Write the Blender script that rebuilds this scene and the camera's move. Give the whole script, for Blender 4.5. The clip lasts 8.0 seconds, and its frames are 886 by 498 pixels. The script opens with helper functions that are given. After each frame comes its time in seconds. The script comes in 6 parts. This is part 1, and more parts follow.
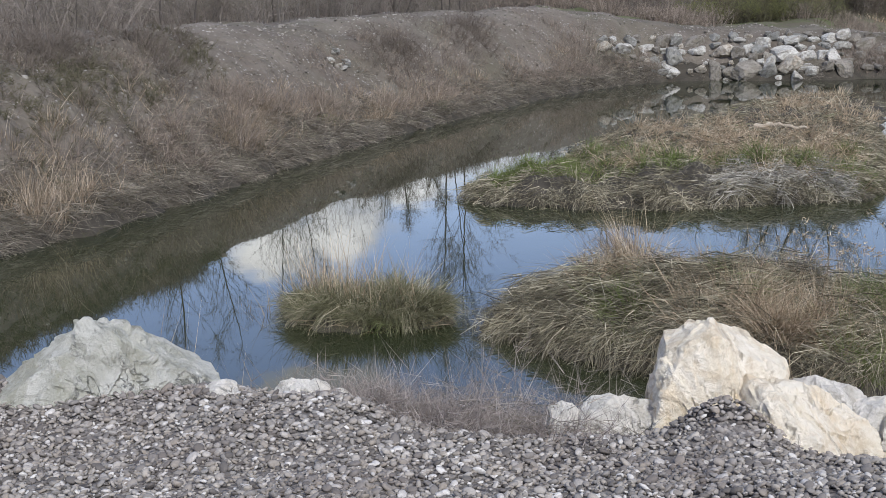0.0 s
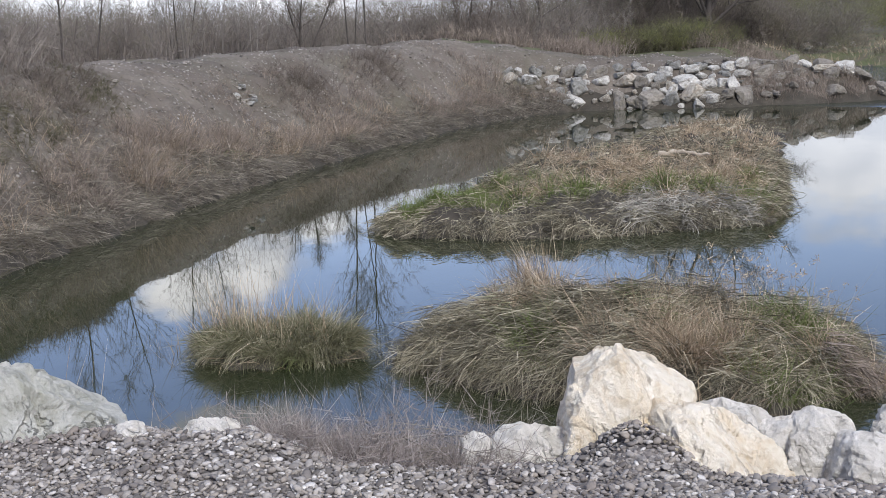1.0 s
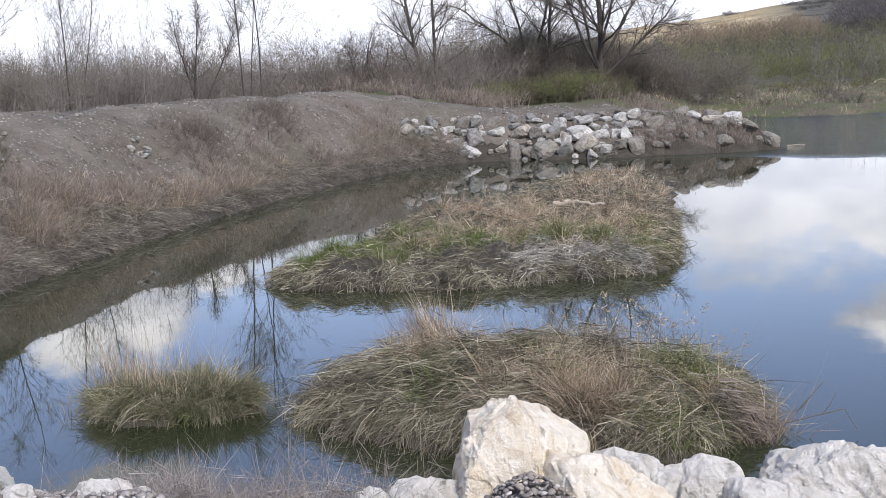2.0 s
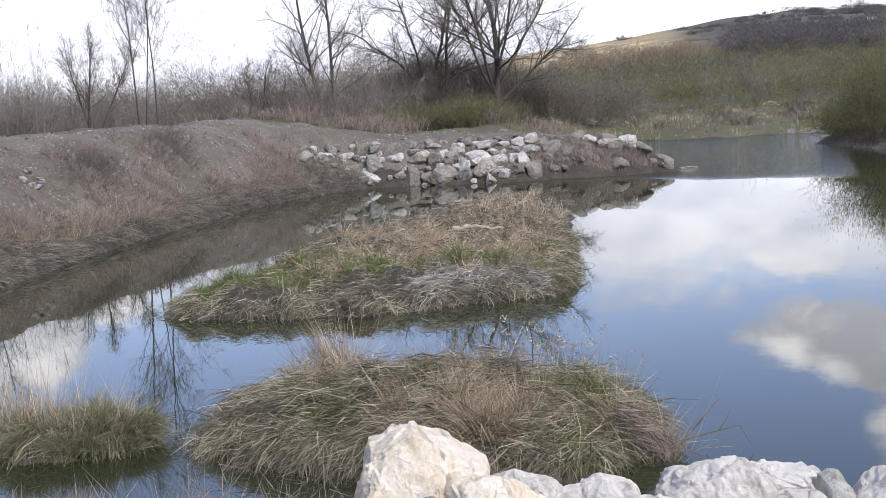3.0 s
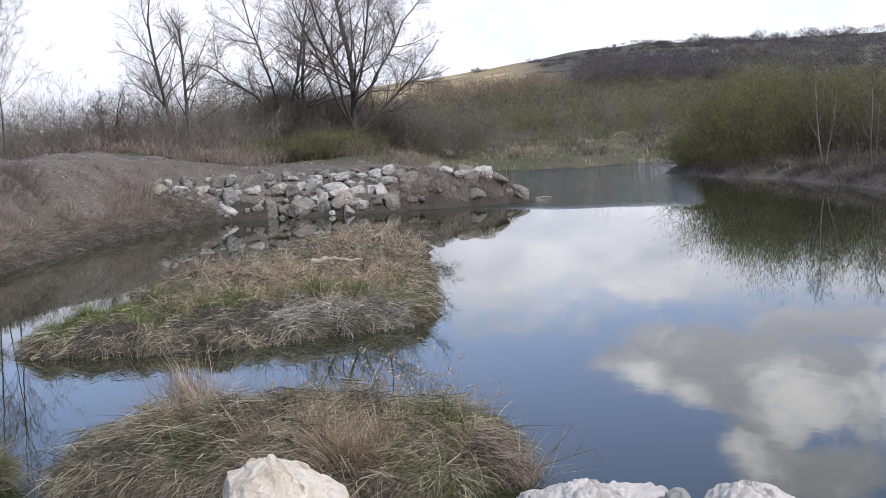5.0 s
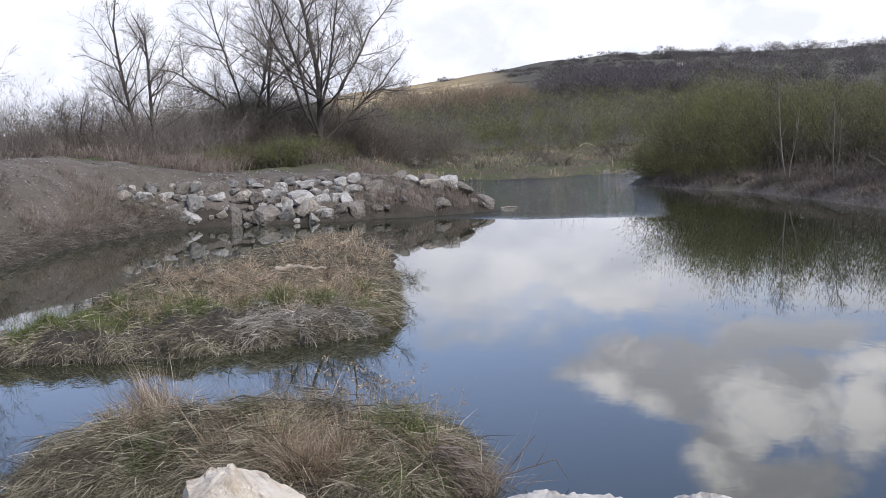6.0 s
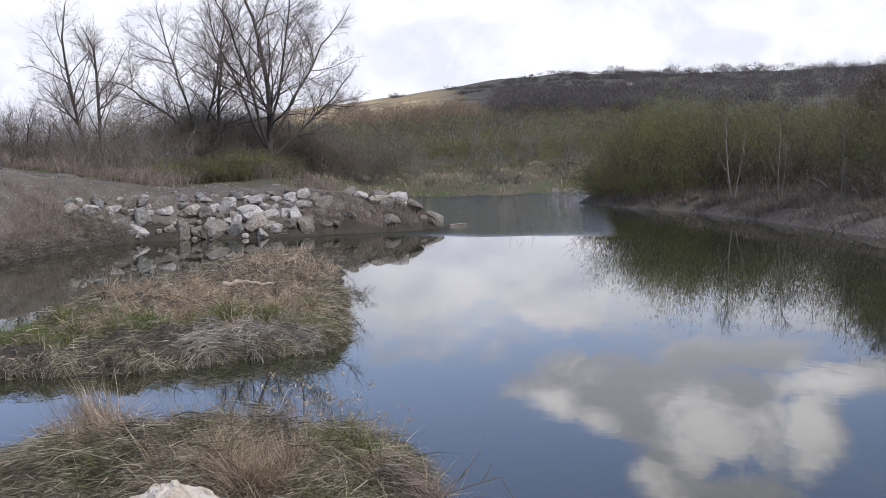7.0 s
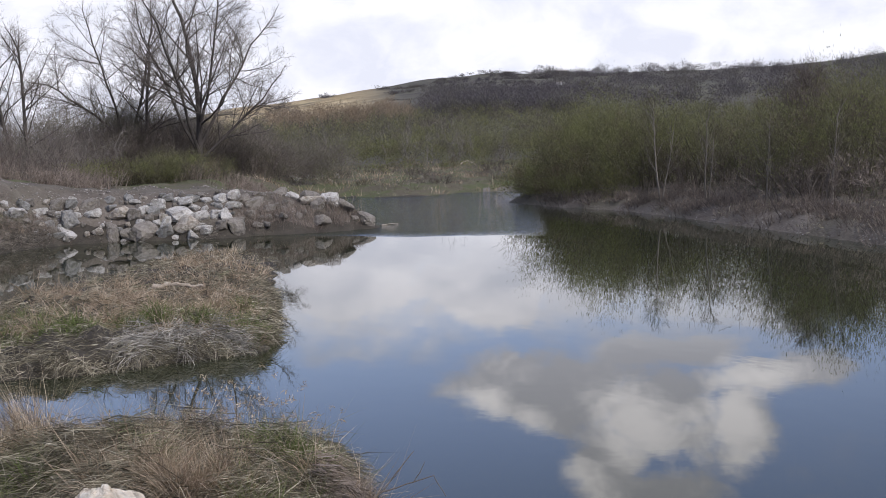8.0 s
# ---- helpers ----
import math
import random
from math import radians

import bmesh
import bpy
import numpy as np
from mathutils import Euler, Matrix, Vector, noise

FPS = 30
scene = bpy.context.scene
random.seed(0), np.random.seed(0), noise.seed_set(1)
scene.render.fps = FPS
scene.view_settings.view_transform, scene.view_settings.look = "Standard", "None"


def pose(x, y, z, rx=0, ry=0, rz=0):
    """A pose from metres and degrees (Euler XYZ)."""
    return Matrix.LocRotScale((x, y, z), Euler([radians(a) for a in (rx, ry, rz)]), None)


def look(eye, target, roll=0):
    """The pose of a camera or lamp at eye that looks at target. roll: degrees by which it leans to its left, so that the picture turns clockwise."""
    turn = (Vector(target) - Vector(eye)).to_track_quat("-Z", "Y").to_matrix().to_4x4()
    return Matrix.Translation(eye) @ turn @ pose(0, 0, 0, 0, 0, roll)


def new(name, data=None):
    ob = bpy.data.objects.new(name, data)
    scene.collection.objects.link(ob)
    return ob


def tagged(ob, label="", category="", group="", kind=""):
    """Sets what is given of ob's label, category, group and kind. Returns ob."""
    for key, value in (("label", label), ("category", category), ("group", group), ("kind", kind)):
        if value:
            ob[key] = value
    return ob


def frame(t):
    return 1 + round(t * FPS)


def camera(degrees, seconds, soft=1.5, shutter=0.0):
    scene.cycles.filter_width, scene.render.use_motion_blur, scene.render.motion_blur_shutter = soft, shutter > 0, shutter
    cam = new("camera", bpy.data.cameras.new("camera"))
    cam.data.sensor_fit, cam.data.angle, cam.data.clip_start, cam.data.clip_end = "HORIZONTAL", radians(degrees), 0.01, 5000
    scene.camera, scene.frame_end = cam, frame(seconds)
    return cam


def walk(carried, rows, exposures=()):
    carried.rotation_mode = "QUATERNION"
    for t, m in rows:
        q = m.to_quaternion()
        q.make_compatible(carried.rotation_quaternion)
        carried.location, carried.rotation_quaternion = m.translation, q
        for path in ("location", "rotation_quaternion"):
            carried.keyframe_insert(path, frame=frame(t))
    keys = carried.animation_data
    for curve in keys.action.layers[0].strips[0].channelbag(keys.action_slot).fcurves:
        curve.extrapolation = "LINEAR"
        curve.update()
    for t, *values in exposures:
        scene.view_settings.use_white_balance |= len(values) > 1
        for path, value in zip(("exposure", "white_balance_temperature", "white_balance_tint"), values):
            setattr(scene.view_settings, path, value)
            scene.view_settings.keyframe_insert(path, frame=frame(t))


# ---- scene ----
cam = camera(37.64, 8.0, soft=0.85)
walk(cam, [
    (0.0, pose(-0.068, 0.095, 2.967, 79.01, 1.68, 14.71)),
    (0.5, pose(-0.062, 0.091, 2.965, 79.48, 2.04, 13.25)),
    (1.0, pose(-0.050, 0.095, 2.966, 80.30, 2.42, 10.64)),
    (1.5, pose(-0.039, 0.089, 2.976, 81.41, 2.26, 8.37)),
    (3.0, pose(-0.004, 0.029, 2.998, 83.24, 2.89, 1.69)),
    (3.5, pose(0.000, 0.000, 3.000, 83.47, 2.86, -0.33)),
    (4.0, pose(0.008, -0.038, 3.008, 83.89, 3.25, -2.30)),
    (4.5, pose(0.008, -0.057, 3.012, 84.14, 3.27, -3.63)),
    (6.0, pose(0.020, -0.069, 3.021, 84.61, 2.36, -6.05)),
    (6.5, pose(0.025, -0.094, 3.030, 84.90, 1.84, -6.91)),
    (7.0, pose(0.028, -0.132, 3.038, 85.26, 1.57, -8.22)),
    (7.5, pose(0.031, -0.172, 3.045, 85.33, 1.97, -9.79)),
    (8.0, pose(0.032, -0.186, 3.047, 85.16, 1.83, -11.24)),
], exposures=[(0.0, 0.44, 6330, 6), (1.5, 0.56, 6290, 9), (3.0, 0.62, 6270, 10), (4.5, 0.42, 6270, 10), (6.5, 0.20, 6290, 11), (8.0, 0.12, 6340, 12)])

# ---------------------------------------------------------------- sky and light
SUN_EL, SUN_AZ = 40.0, 146.0   # degrees above the horizon; clockwise from +y
world = bpy.data.worlds.new("world")
scene.world = world
world.use_nodes = True


def build_sky():
    nt = world.node_tree
    nt.nodes.clear()
    N, L = nt.nodes.new, nt.links.new

    def math_(op, a, b=None, c=None):
        n = N("ShaderNodeMath")
        n.operation = op
        for k, v in enumerate((a, b, c)):
            if v is None:
                continue
            if isinstance(v, (int, float)):
                n.inputs[k].default_value = v
            else:
                L(v, n.inputs[k])
        return n.outputs[0]

    coord = N("ShaderNodeTexCoord").outputs["Generated"]
    sep = N("ShaderNodeSeparateXYZ")
    L(coord, sep.inputs[0])
    where = N("ShaderNodeCombineXYZ")          # azimuth and elevation in degrees
    L(math_("MULTIPLY", math_("ARCTAN2", sep.outputs[0], sep.outputs[1]), 57.2958), where.inputs[0])
    L(math_("MULTIPLY", math_("ARCSINE", sep.outputs[2]), 57.2958), where.inputs[1])

    def noise_(scale, detail, rough, dist, off):
        m = N("ShaderNodeMapping")
        m.inputs["Location"].default_value = off
        m.inputs["Scale"].default_value = (1, 1, 1.5)
        L(coord, m.inputs[0])
        n = N("ShaderNodeTexNoise")
        n.inputs["Scale"].default_value = scale
        n.inputs["Detail"].default_value = detail
        n.inputs["Roughness"].default_value = rough
        n.inputs["Distortion"].default_value = dist
        L(m.outputs[0], n.inputs["Vector"])
        return n.outputs["Fac"]

    def ramp_(fac, lo, hi):
        r = N("ShaderNodeMapRange")
        r.interpolation_type = "SMOOTHSTEP"
        r.inputs["From Min"].default_value, r.inputs["From Max"].default_value = lo, hi
        L(fac, r.inputs["Value"])
        return r.outputs[0]

    def mix_(fac, a, b):
        m = N("ShaderNodeMix")
        m.data_type = "RGBA"
        if isinstance(fac, float):
            m.inputs[0].default_value = fac
        else:
            L(fac, m.inputs[0])
        for k, v in ((6, a), (7, b)):
            if isinstance(v, tuple):
                m.inputs[k].default_value = (*v, 1)
            else:
                L(v, m.inputs[k])
        return m.outputs[2]

    def banks(rows):
        total = None
        for az, el, wide, tall, turn in rows:
            m = N("ShaderNodeMapping")
            m.vector_type = "TEXTURE"
            m.inputs["Location"].default_value = (az, el, 0)
            m.inputs["Rotation"].default_value = (0, 0, radians(turn))
            m.inputs["Scale"].default_value = (wide, tall, 1)
            L(where.outputs[0], m.inputs[0])
            d = N("ShaderNodeVectorMath")
            d.operation = "LENGTH"
            L(m.outputs[0], d.inputs[0])
            one = math_("SUBTRACT", 1.0, d.outputs["Value"])
            total = one if total is None else math_("MAXIMUM", total, one)
        return math_("MAXIMUM", total, -0.9)

    # wobble that frays the outlines of the cumulus banks
    fray = math_("MULTIPLY", math_("SUBTRACT", noise_(15, 8, 0.60, 0.2, (3, 1, 0)), 0.5), 2.0)
    wisp = math_("SUBTRACT", noise_(17, 6, 0.55, 0.3, (4, 9, 2)), 0.5)
    blot = math_("SUBTRACT", noise_(9, 6, 0.58, 0.3, (1, 5, 0)), 0.5)
    tilt = math_("ADD", sep.outputs[2], math_("MULTIPLY", blot, 0.10))
    low = math_("SUBTRACT", 1.0, ramp_(tilt, 0.10, 0.19))        # a veil thickens towards the horizon
    high = ramp_(sep.outputs[2], 0.32, 0.55)                     # broken cloud overhead
    total = math_("ADD", banks(CLOUDS), high)
    dens = math_("ADD", total, math_("MULTIPLY", fray, 1.15))
    cover = math_("MAXIMUM", ramp_(dens, -0.08, 0.50), ramp_(math_("ADD", low, math_("MULTIPLY", wisp, 1.6)), 0.10, 1.0))
    billow = math_("MULTIPLY", math_("SUBTRACT", noise_(24, 8, 0.62, 0.3, (7, 2, 0)), 0.5), 3.2)
    thick = math_("SUBTRACT", 1.0, ramp_(math_("ADD", banks(BRIGHT), billow), -0.75, 0.95))   # unlit sides of the banks
    cloud = mix_(math_("MULTIPLY", thick, ramp_(sep.outputs[2], 0.11, 0.17)), CLOUD_LIT, CLOUD_SHADE)
    cloud = mix_(math_("MULTIPLY", low, math_("ADD", 0.85, math_("MULTIPLY", wisp, 1.2))), cloud, CLOUD_LOW)
    sky = N("ShaderNodeTexSky")
    sky.sky_type = "NISHITA"
    sky.sun_disc = False
    sky.sun_elevation, sky.sun_rotation = radians(SUN_EL), radians(SUN_AZ)
    scaled = N("ShaderNodeVectorMath")
    scaled.operation = "MULTIPLY"
    scaled.inputs[1].default_value = SKY_TINT
    L(sky.outputs[0], scaled.inputs[0])
    col = mix_(cover, scaled.outputs[0], cloud)
    bg = N("ShaderNodeBackground")
    bg.inputs["Strength"].default_value = 0.1
    L(col, bg.inputs["Color"])
    out = N("ShaderNodeOutputWorld")
    L(bg.outputs[0], out.inputs["Surface"])


# banks of cumulus over the river, and their sunlit lobes: azimuth, elevation, half sizes, turn, all in degrees
CLOUDS = [
    (7.0, 6.0, 6.0, 2.2, 0), (13.2, 6.4, 3.6, 2.0, 0), (16.0, 5.0, 6.0, 1.6, 0),
    (13.7, 10.9, 3.0, 1.5, -14), (16.9, 11.3, 3.8, 2.0, 0), (20.5, 11.9, 4.6, 2.5, 0), (23.9, 12.1, 1.9, 2.5, 0), (24.7, 10.5, 2.0, 1.1, 0),
    (26.4, 10.2, 3.0, 0.9, 0), (21.0, 9.5, 5.0, 0.9, 0), (17.9, 14.1, 2.5, 2.2, 30), (19.9, 15.9, 3.4, 1.7, 0),
    (-22.4, 10.6, 2.3, 1.7, 0), (-19.2, 10.2, 2.5, 2.2, 0), (-16.3, 8.2, 1.6, 1.2, 0), (-21.3, 16.9, 4.0, 1.4, 0),
]
BRIGHT = [
    (7.0, 6.0, 7.0, 3.0, 0), (13.0, 6.6, 3.0, 1.9, 0), (19.7, 13.1, 2.4, 1.6, 0), (23.9, 12.5, 1.3, 1.7, 0), (24.7, 10.5, 1.8, 0.9, 0),
    (12.6, 11.7, 1.6, 0.8, 20), (15.1, 13.2, 1.9, 0.8, 38), (16.9, 14.9, 1.7, 1.0, 40),
    (-22.4, 10.9, 2.2, 1.5, 0), (-19.4, 10.6, 2.0, 1.9, 0), (-16.3, 8.2, 1.5, 1.0, 0), (0.0, 60.0, 90.0, 24.0, 0),
]
CLOUD_LIT, CLOUD_SHADE, CLOUD_LOW, SKY_TINT = (14.4, 13.9, 13.9), (6.8, 6.8, 7.5), (7.7, 7.9, 8.8), (1.75, 1.56, 1.79)
build_sky()

sun = new("sun", bpy.data.lights.new("sun", "SUN"))
sun.data.energy, sun.data.angle, sun.data.color = 2.7, radians(10), (1.0, 0.975, 0.935)
_a, _e = radians(SUN_AZ), radians(SUN_EL)
sun.matrix_world = look((math.sin(_a) * math.cos(_e) * 50, math.cos(_a) * math.cos(_e) * 50, math.sin(_e) * 50), (0, 0, 0))

# ---------------------------------------------------------------- materials
class Nodes:
    """A short way to write a node material."""

    def __init__(self, name, rough=0.9, spec=0.3):
        self.mat = bpy.data.materials.new(name)
        self.mat.use_nodes = True
        self.t = self.mat.node_tree
        self.t.nodes.clear()
        self.b = self.t.nodes.new("ShaderNodeBsdfPrincipled")
        self.b.inputs["Roughness"].default_value = rough
        self.b.inputs["Specular IOR Level"].default_value = spec
        out = self.t.nodes.new("ShaderNodeOutputMaterial")
        self.t.links.new(self.b.outputs[0], out.inputs[0])
        self.pos = self.t.nodes.new("ShaderNodeTexCoord").outputs["Object"]

    def put(self, sock, v):
        if isinstance(v, (int, float)):
            sock.default_value = v
        elif isinstance(v, tuple):
            sock.default_value = (*v, 1) if len(v) == 3 and sock.type == "RGBA" else v
        else:
            self.t.links.new(v, sock)

    def noise(self, scale, detail=5, rough=0.6, dist=0.0, stretch=None, vec=None):
        v = vec or self.pos
        if stretch:
            m = self.t.nodes.new("ShaderNodeMapping")
            m.inputs["Scale"].default_value = stretch
            self.put(m.inputs[0], v)
            v = m.outputs[0]
        n = self.t.nodes.new("ShaderNodeTexNoise")
        for k, q in (("Scale", scale), ("Detail", detail), ("Roughness", rough), ("Distortion", dist)):
            n.inputs[k].default_value = q
        self.put(n.inputs["Vector"], v)
        return n.outputs["Fac"]

    def cells(self, scale, feature="F1", out="Distance"):
        n = self.t.nodes.new("ShaderNodeTexVoronoi")
        n.feature = feature
        n.inputs["Scale"].default_value = scale
        self.put(n.inputs["Vector"], self.pos)
        return n.outputs[out]

    def ramp(self, fac, stops):
        r = self.t.nodes.new("ShaderNodeValToRGB")
        while len(r.color_ramp.elements) < len(stops):
            r.color_ramp.elements.new(0.5)
        for e, (p, c) in zip(r.color_ramp.elements, stops):
            e.position, e.color = p, (*c, 1)
        self.put(r.inputs[0], fac)
        return r.outputs[0]

    def span(self, fac, lo, hi, a=0.0, b=1.0):
        r = self.t.nodes.new("ShaderNodeMapRange")
        for k, q in (("From Min", lo), ("From Max", hi), ("To Min", a), ("To Max", b)):
            r.inputs[k].default_value = q
        self.put(r.inputs["Value"], fac)
        return r.outputs[0]

    def mix(self, fac, a, b, kind="MIX"):
        m = self.t.nodes.new("ShaderNodeMix")
        m.data_type, m.blend_type = "RGBA", kind
        self.put(m.inputs[0], fac)
        self.put(m.inputs[6], a)
        self.put(m.inputs[7], b)
        return m.outputs[2]

    def island(self):
        return self.t.nodes.new("ShaderNodeNewGeometry").outputs["Random Per Island"]

    def chance(self):
        return self.t.nodes.new("ShaderNodeObjectInfo").outputs["Random"]

    def bump(self, height, strength, dist=0.02):
        b = self.t.nodes.new("ShaderNodeBump")
        b.inputs["Strength"].default_value, b.inputs["Distance"].default_value = strength, dist
        self.put(b.inputs["Height"], height)
        self.t.links.new(b.outputs[0], self.b.inputs["Normal"])

    def colour(self, c):
        self.put(self.b.inputs["Base Color"], c)
        return self

    def thin(self, c, share):
        """Part of the light passes through, as in leaves and blades."""
        tr = self.t.nodes.new("ShaderNodeBsdfTranslucent")
        self.put(tr.inputs["Color"], c)
        mix = self.t.nodes.new("ShaderNodeMixShader")
        mix.inputs[0].default_value = share
        self.t.links.new(self.b.outputs[0], mix.inputs[1])
        self.t.links.new(tr.outputs[0], mix.inputs[2])
        out = next(n for n in self.t.nodes if n.type == "OUTPUT_MATERIAL")
        self.t.links.new(mix.outputs[0], out.inputs[0])


def rock_material(name, pale, mid, dark, tint, size=1.0):
    """Broken limestone: bedding stains, crusts, cracks and a crumbly face."""
    m = Nodes(name, 0.85, 0.25)
    s = 1 / size
    c = m.ramp(m.noise(3.2 * s, 9, 0.66, 0.5), [(0.26, dark), (0.38, mid), (0.50, pale), (0.64, mid), (0.80, pale)])
    c = m.mix(m.span(m.noise(9 * s, 10, 0.75, 0.8), 0.52, 0.58, 0.0, 0.8), c, pale)
    c = m.mix(m.span(m.noise(2.6 * s, 8, 0.66, 1.0), 0.47, 0.57, 0.0, 0.8), c, tint)
    c = m.mix(m.span(m.noise(26 * s, 8, 0.78), 0.52, 0.70, 0.0, 0.45), c, dark)
    c = m.mix(m.span(m.cells(16 * s, "F1", "Color"), 0.2, 0.9, 0.35, 0.0), c, mid)
    c = m.mix(m.span(m.noise(5.5 * s, 9, 0.72, 1.2), 0.50, 0.60, 0.0, 0.55), c, m.mix(0.5, tint, dark))
    vein = m.noise(3.4 * s, 7, 0.6, 1.6)
    line = m.mix(1.0, m.span(vein, 0.490, 0.505), m.span(vein, 0.505, 0.520, 1.0, 0.0), "MULTIPLY")
    line = m.mix(1.0, line, m.span(m.noise(1.9 * s, 4, 0.5), 0.46, 0.58), "MULTIPLY")
    c = m.mix(m.mix(1.0, line, (0.55, 0.55, 0.55), "MULTIPLY"), c, dark)
    m.colour(c)
    rough = m.mix(0.45, m.noise(9 * s, 10, 0.76, 0.8), m.cells(13 * s))
    rough = m.mix(0.35, rough, m.noise(48 * s, 8, 0.78, 0.3))
    m.bump(m.mix(line, rough, (0.0, 0.0, 0.0)), 1.0, 0.065 * size)
    return m.mat


def blade_material(name, stops, green, green_at, translucent=0.12):
    """Dead grass: each blade has its own tone; green patches where young grass comes through."""
    m = Nodes(name, 0.8, 0.2)
    c = m.ramp(m.island(), stops)
    patch = m.span(m.noise(0.9, 3, 0.5, 0.4), green_at, green_at + 0.10)
    g = m.ramp(m.island(), [(0.0, green[0]), (0.55, green[1]), (1.0, green[0])])
    c = m.mix(m.mix(1.0, patch, m.span(m.island(), 0.25, 0.45), "MULTIPLY"), c, g)
    # random brown tone; it also puts shaded gaps between clumps into the colour
    c = m.mix(m.span(m.noise(2.3, 5, 0.62, 0.4), 0.44, 0.62, 0.0, 0.66), c, stops[0][1])
    m.colour(c)
    m.thin(c, translucent)
    return m.mat


def twig_material(name, a, b, c3):
    m = Nodes(name, 0.85, 0.2)
    m.colour(m.ramp(m.island(), [(0.0, a), (0.5, b), (1.0, c3)]))
    return m.mat


def woods_material(name, scale):
    """Far scrub: clump by clump brown, grey or olive, with little contrast from twig to twig."""
    m = Nodes(name, 0.95, 0.1)
    c = m.ramp(m.noise(scale, 4, 0.6, 0.4), [(0.30, (0.052, 0.045, 0.040)), (0.44, (0.088, 0.076, 0.066)), (0.53, (0.098, 0.092, 0.058)), (0.60, (0.115, 0.099, 0.083)), (0.70, (0.15, 0.13, 0.108))])
    c = m.mix(m.span(m.island(), 0.0, 1.0, 0.0, 0.30), c, (0.13, 0.115, 0.095))
    m.colour(c)
    return m.mat


def plume_material(name, scale, stops, shade):
    """Leafy sprays: the tone changes from bush to bush, and less from spray to spray."""
    m = Nodes(name, 0.9, 0.1)
    c = m.ramp(m.noise(scale, 4, 0.6, 0.3), [(0.34 + 0.32 * k / (len(stops) - 1), q) for k, q in enumerate(stops)])
    c = m.mix(m.span(m.island(), 0.0, 1.0, 0.0, 0.40), c, shade)
    m.colour(c)
    m.thin(c, 0.45)
    return m.mat


def bark_material(name, a, b):
    m = Nodes(name, 0.9, 0.2)
    m.colour(m.ramp(m.noise(6, 6, 0.65, 0.3, (1, 1, 0.25)), [(0.3, a), (0.7, b)]))
    m.bump(m.noise(22, 6, 0.65, 0.2, (1, 1, 0.2)), 0.6, 0.03)
    return m.mat


def bank_material():
    """Grey-beige gravelly fill, with stones, damp patches and faint rills."""
    m = Nodes("gravelly_bank_soil", 0.95, 0.15)
    c = m.ramp(m.noise(0.5, 6, 0.6, 0.5), [(0.3, (0.078, 0.066, 0.053)), (0.5, (0.130, 0.113, 0.093)), (0.72, (0.195, 0.174, 0.146))])
    c = m.mix(m.span(m.noise(9, 6, 0.7), 0.38, 0.68, 0.0, 0.6), c, (0.12, 0.10, 0.082))
    spots = m.span(m.cells(8.0), 0.14, 0.26, 1.0, 0.0)
    c = m.mix(m.mix(1.0, spots, m.span(m.noise(1.3, 3, 0.5), 0.42, 0.62), "MULTIPLY"), c, (0.38, 0.365, 0.34))
    c = m.mix(m.span(m.noise(0.22, 5, 0.65, 0.8), 0.48, 0.66, 0.0, 0.7), c, (0.085, 0.080, 0.052))
    c = m.mix(m.span(m.noise(1.6, 7, 0.7, 0.6), 0.52, 0.66, 0.0, 0.6), c, (0.095, 0.082, 0.064))
    m.colour(c)
    m.bump(m.mix(0.5, m.noise(5, 8, 0.7), m.cells(9.0)), 0.8, 0.08)
    return m.mat


def mud_material():
    m = Nodes("damp_mud_with_dead_leaves", 0.85, 0.3)
    c = m.ramp(m.noise(2.2, 7, 0.65, 0.4), [(0.3, (0.027, 0.023, 0.017)), (0.55, (0.050, 0.043, 0.032)), (0.75, (0.088, 0.076, 0.057))])
    c = m.mix(m.span(m.noise(24, 5, 0.7), 0.45, 0.7, 0.0, 0.5), c, (0.045, 0.040, 0.03))
    m.colour(c)
    m.bump(m.noise(14, 8, 0.7), 0.7, 0.04)
    return m.mat


def gravel_floor_material():
    m = Nodes("grey_gravel", 0.9, 0.2)
    c = m.ramp(m.cells(38, "F1", "Color"), [(0.2, (0.09, 0.08, 0.075)), (0.6, (0.17, 0.155, 0.14)), (0.9, (0.27, 0.25, 0.23))])
    c = m.mix(m.span(m.noise(3.0, 4, 0.6), 0.35, 0.7, 0.0, 0.5), c, (0.085, 0.072, 0.065))
    m.colour(c)
    m.bump(m.cells(38), 0.9, 0.02)
    return m.mat


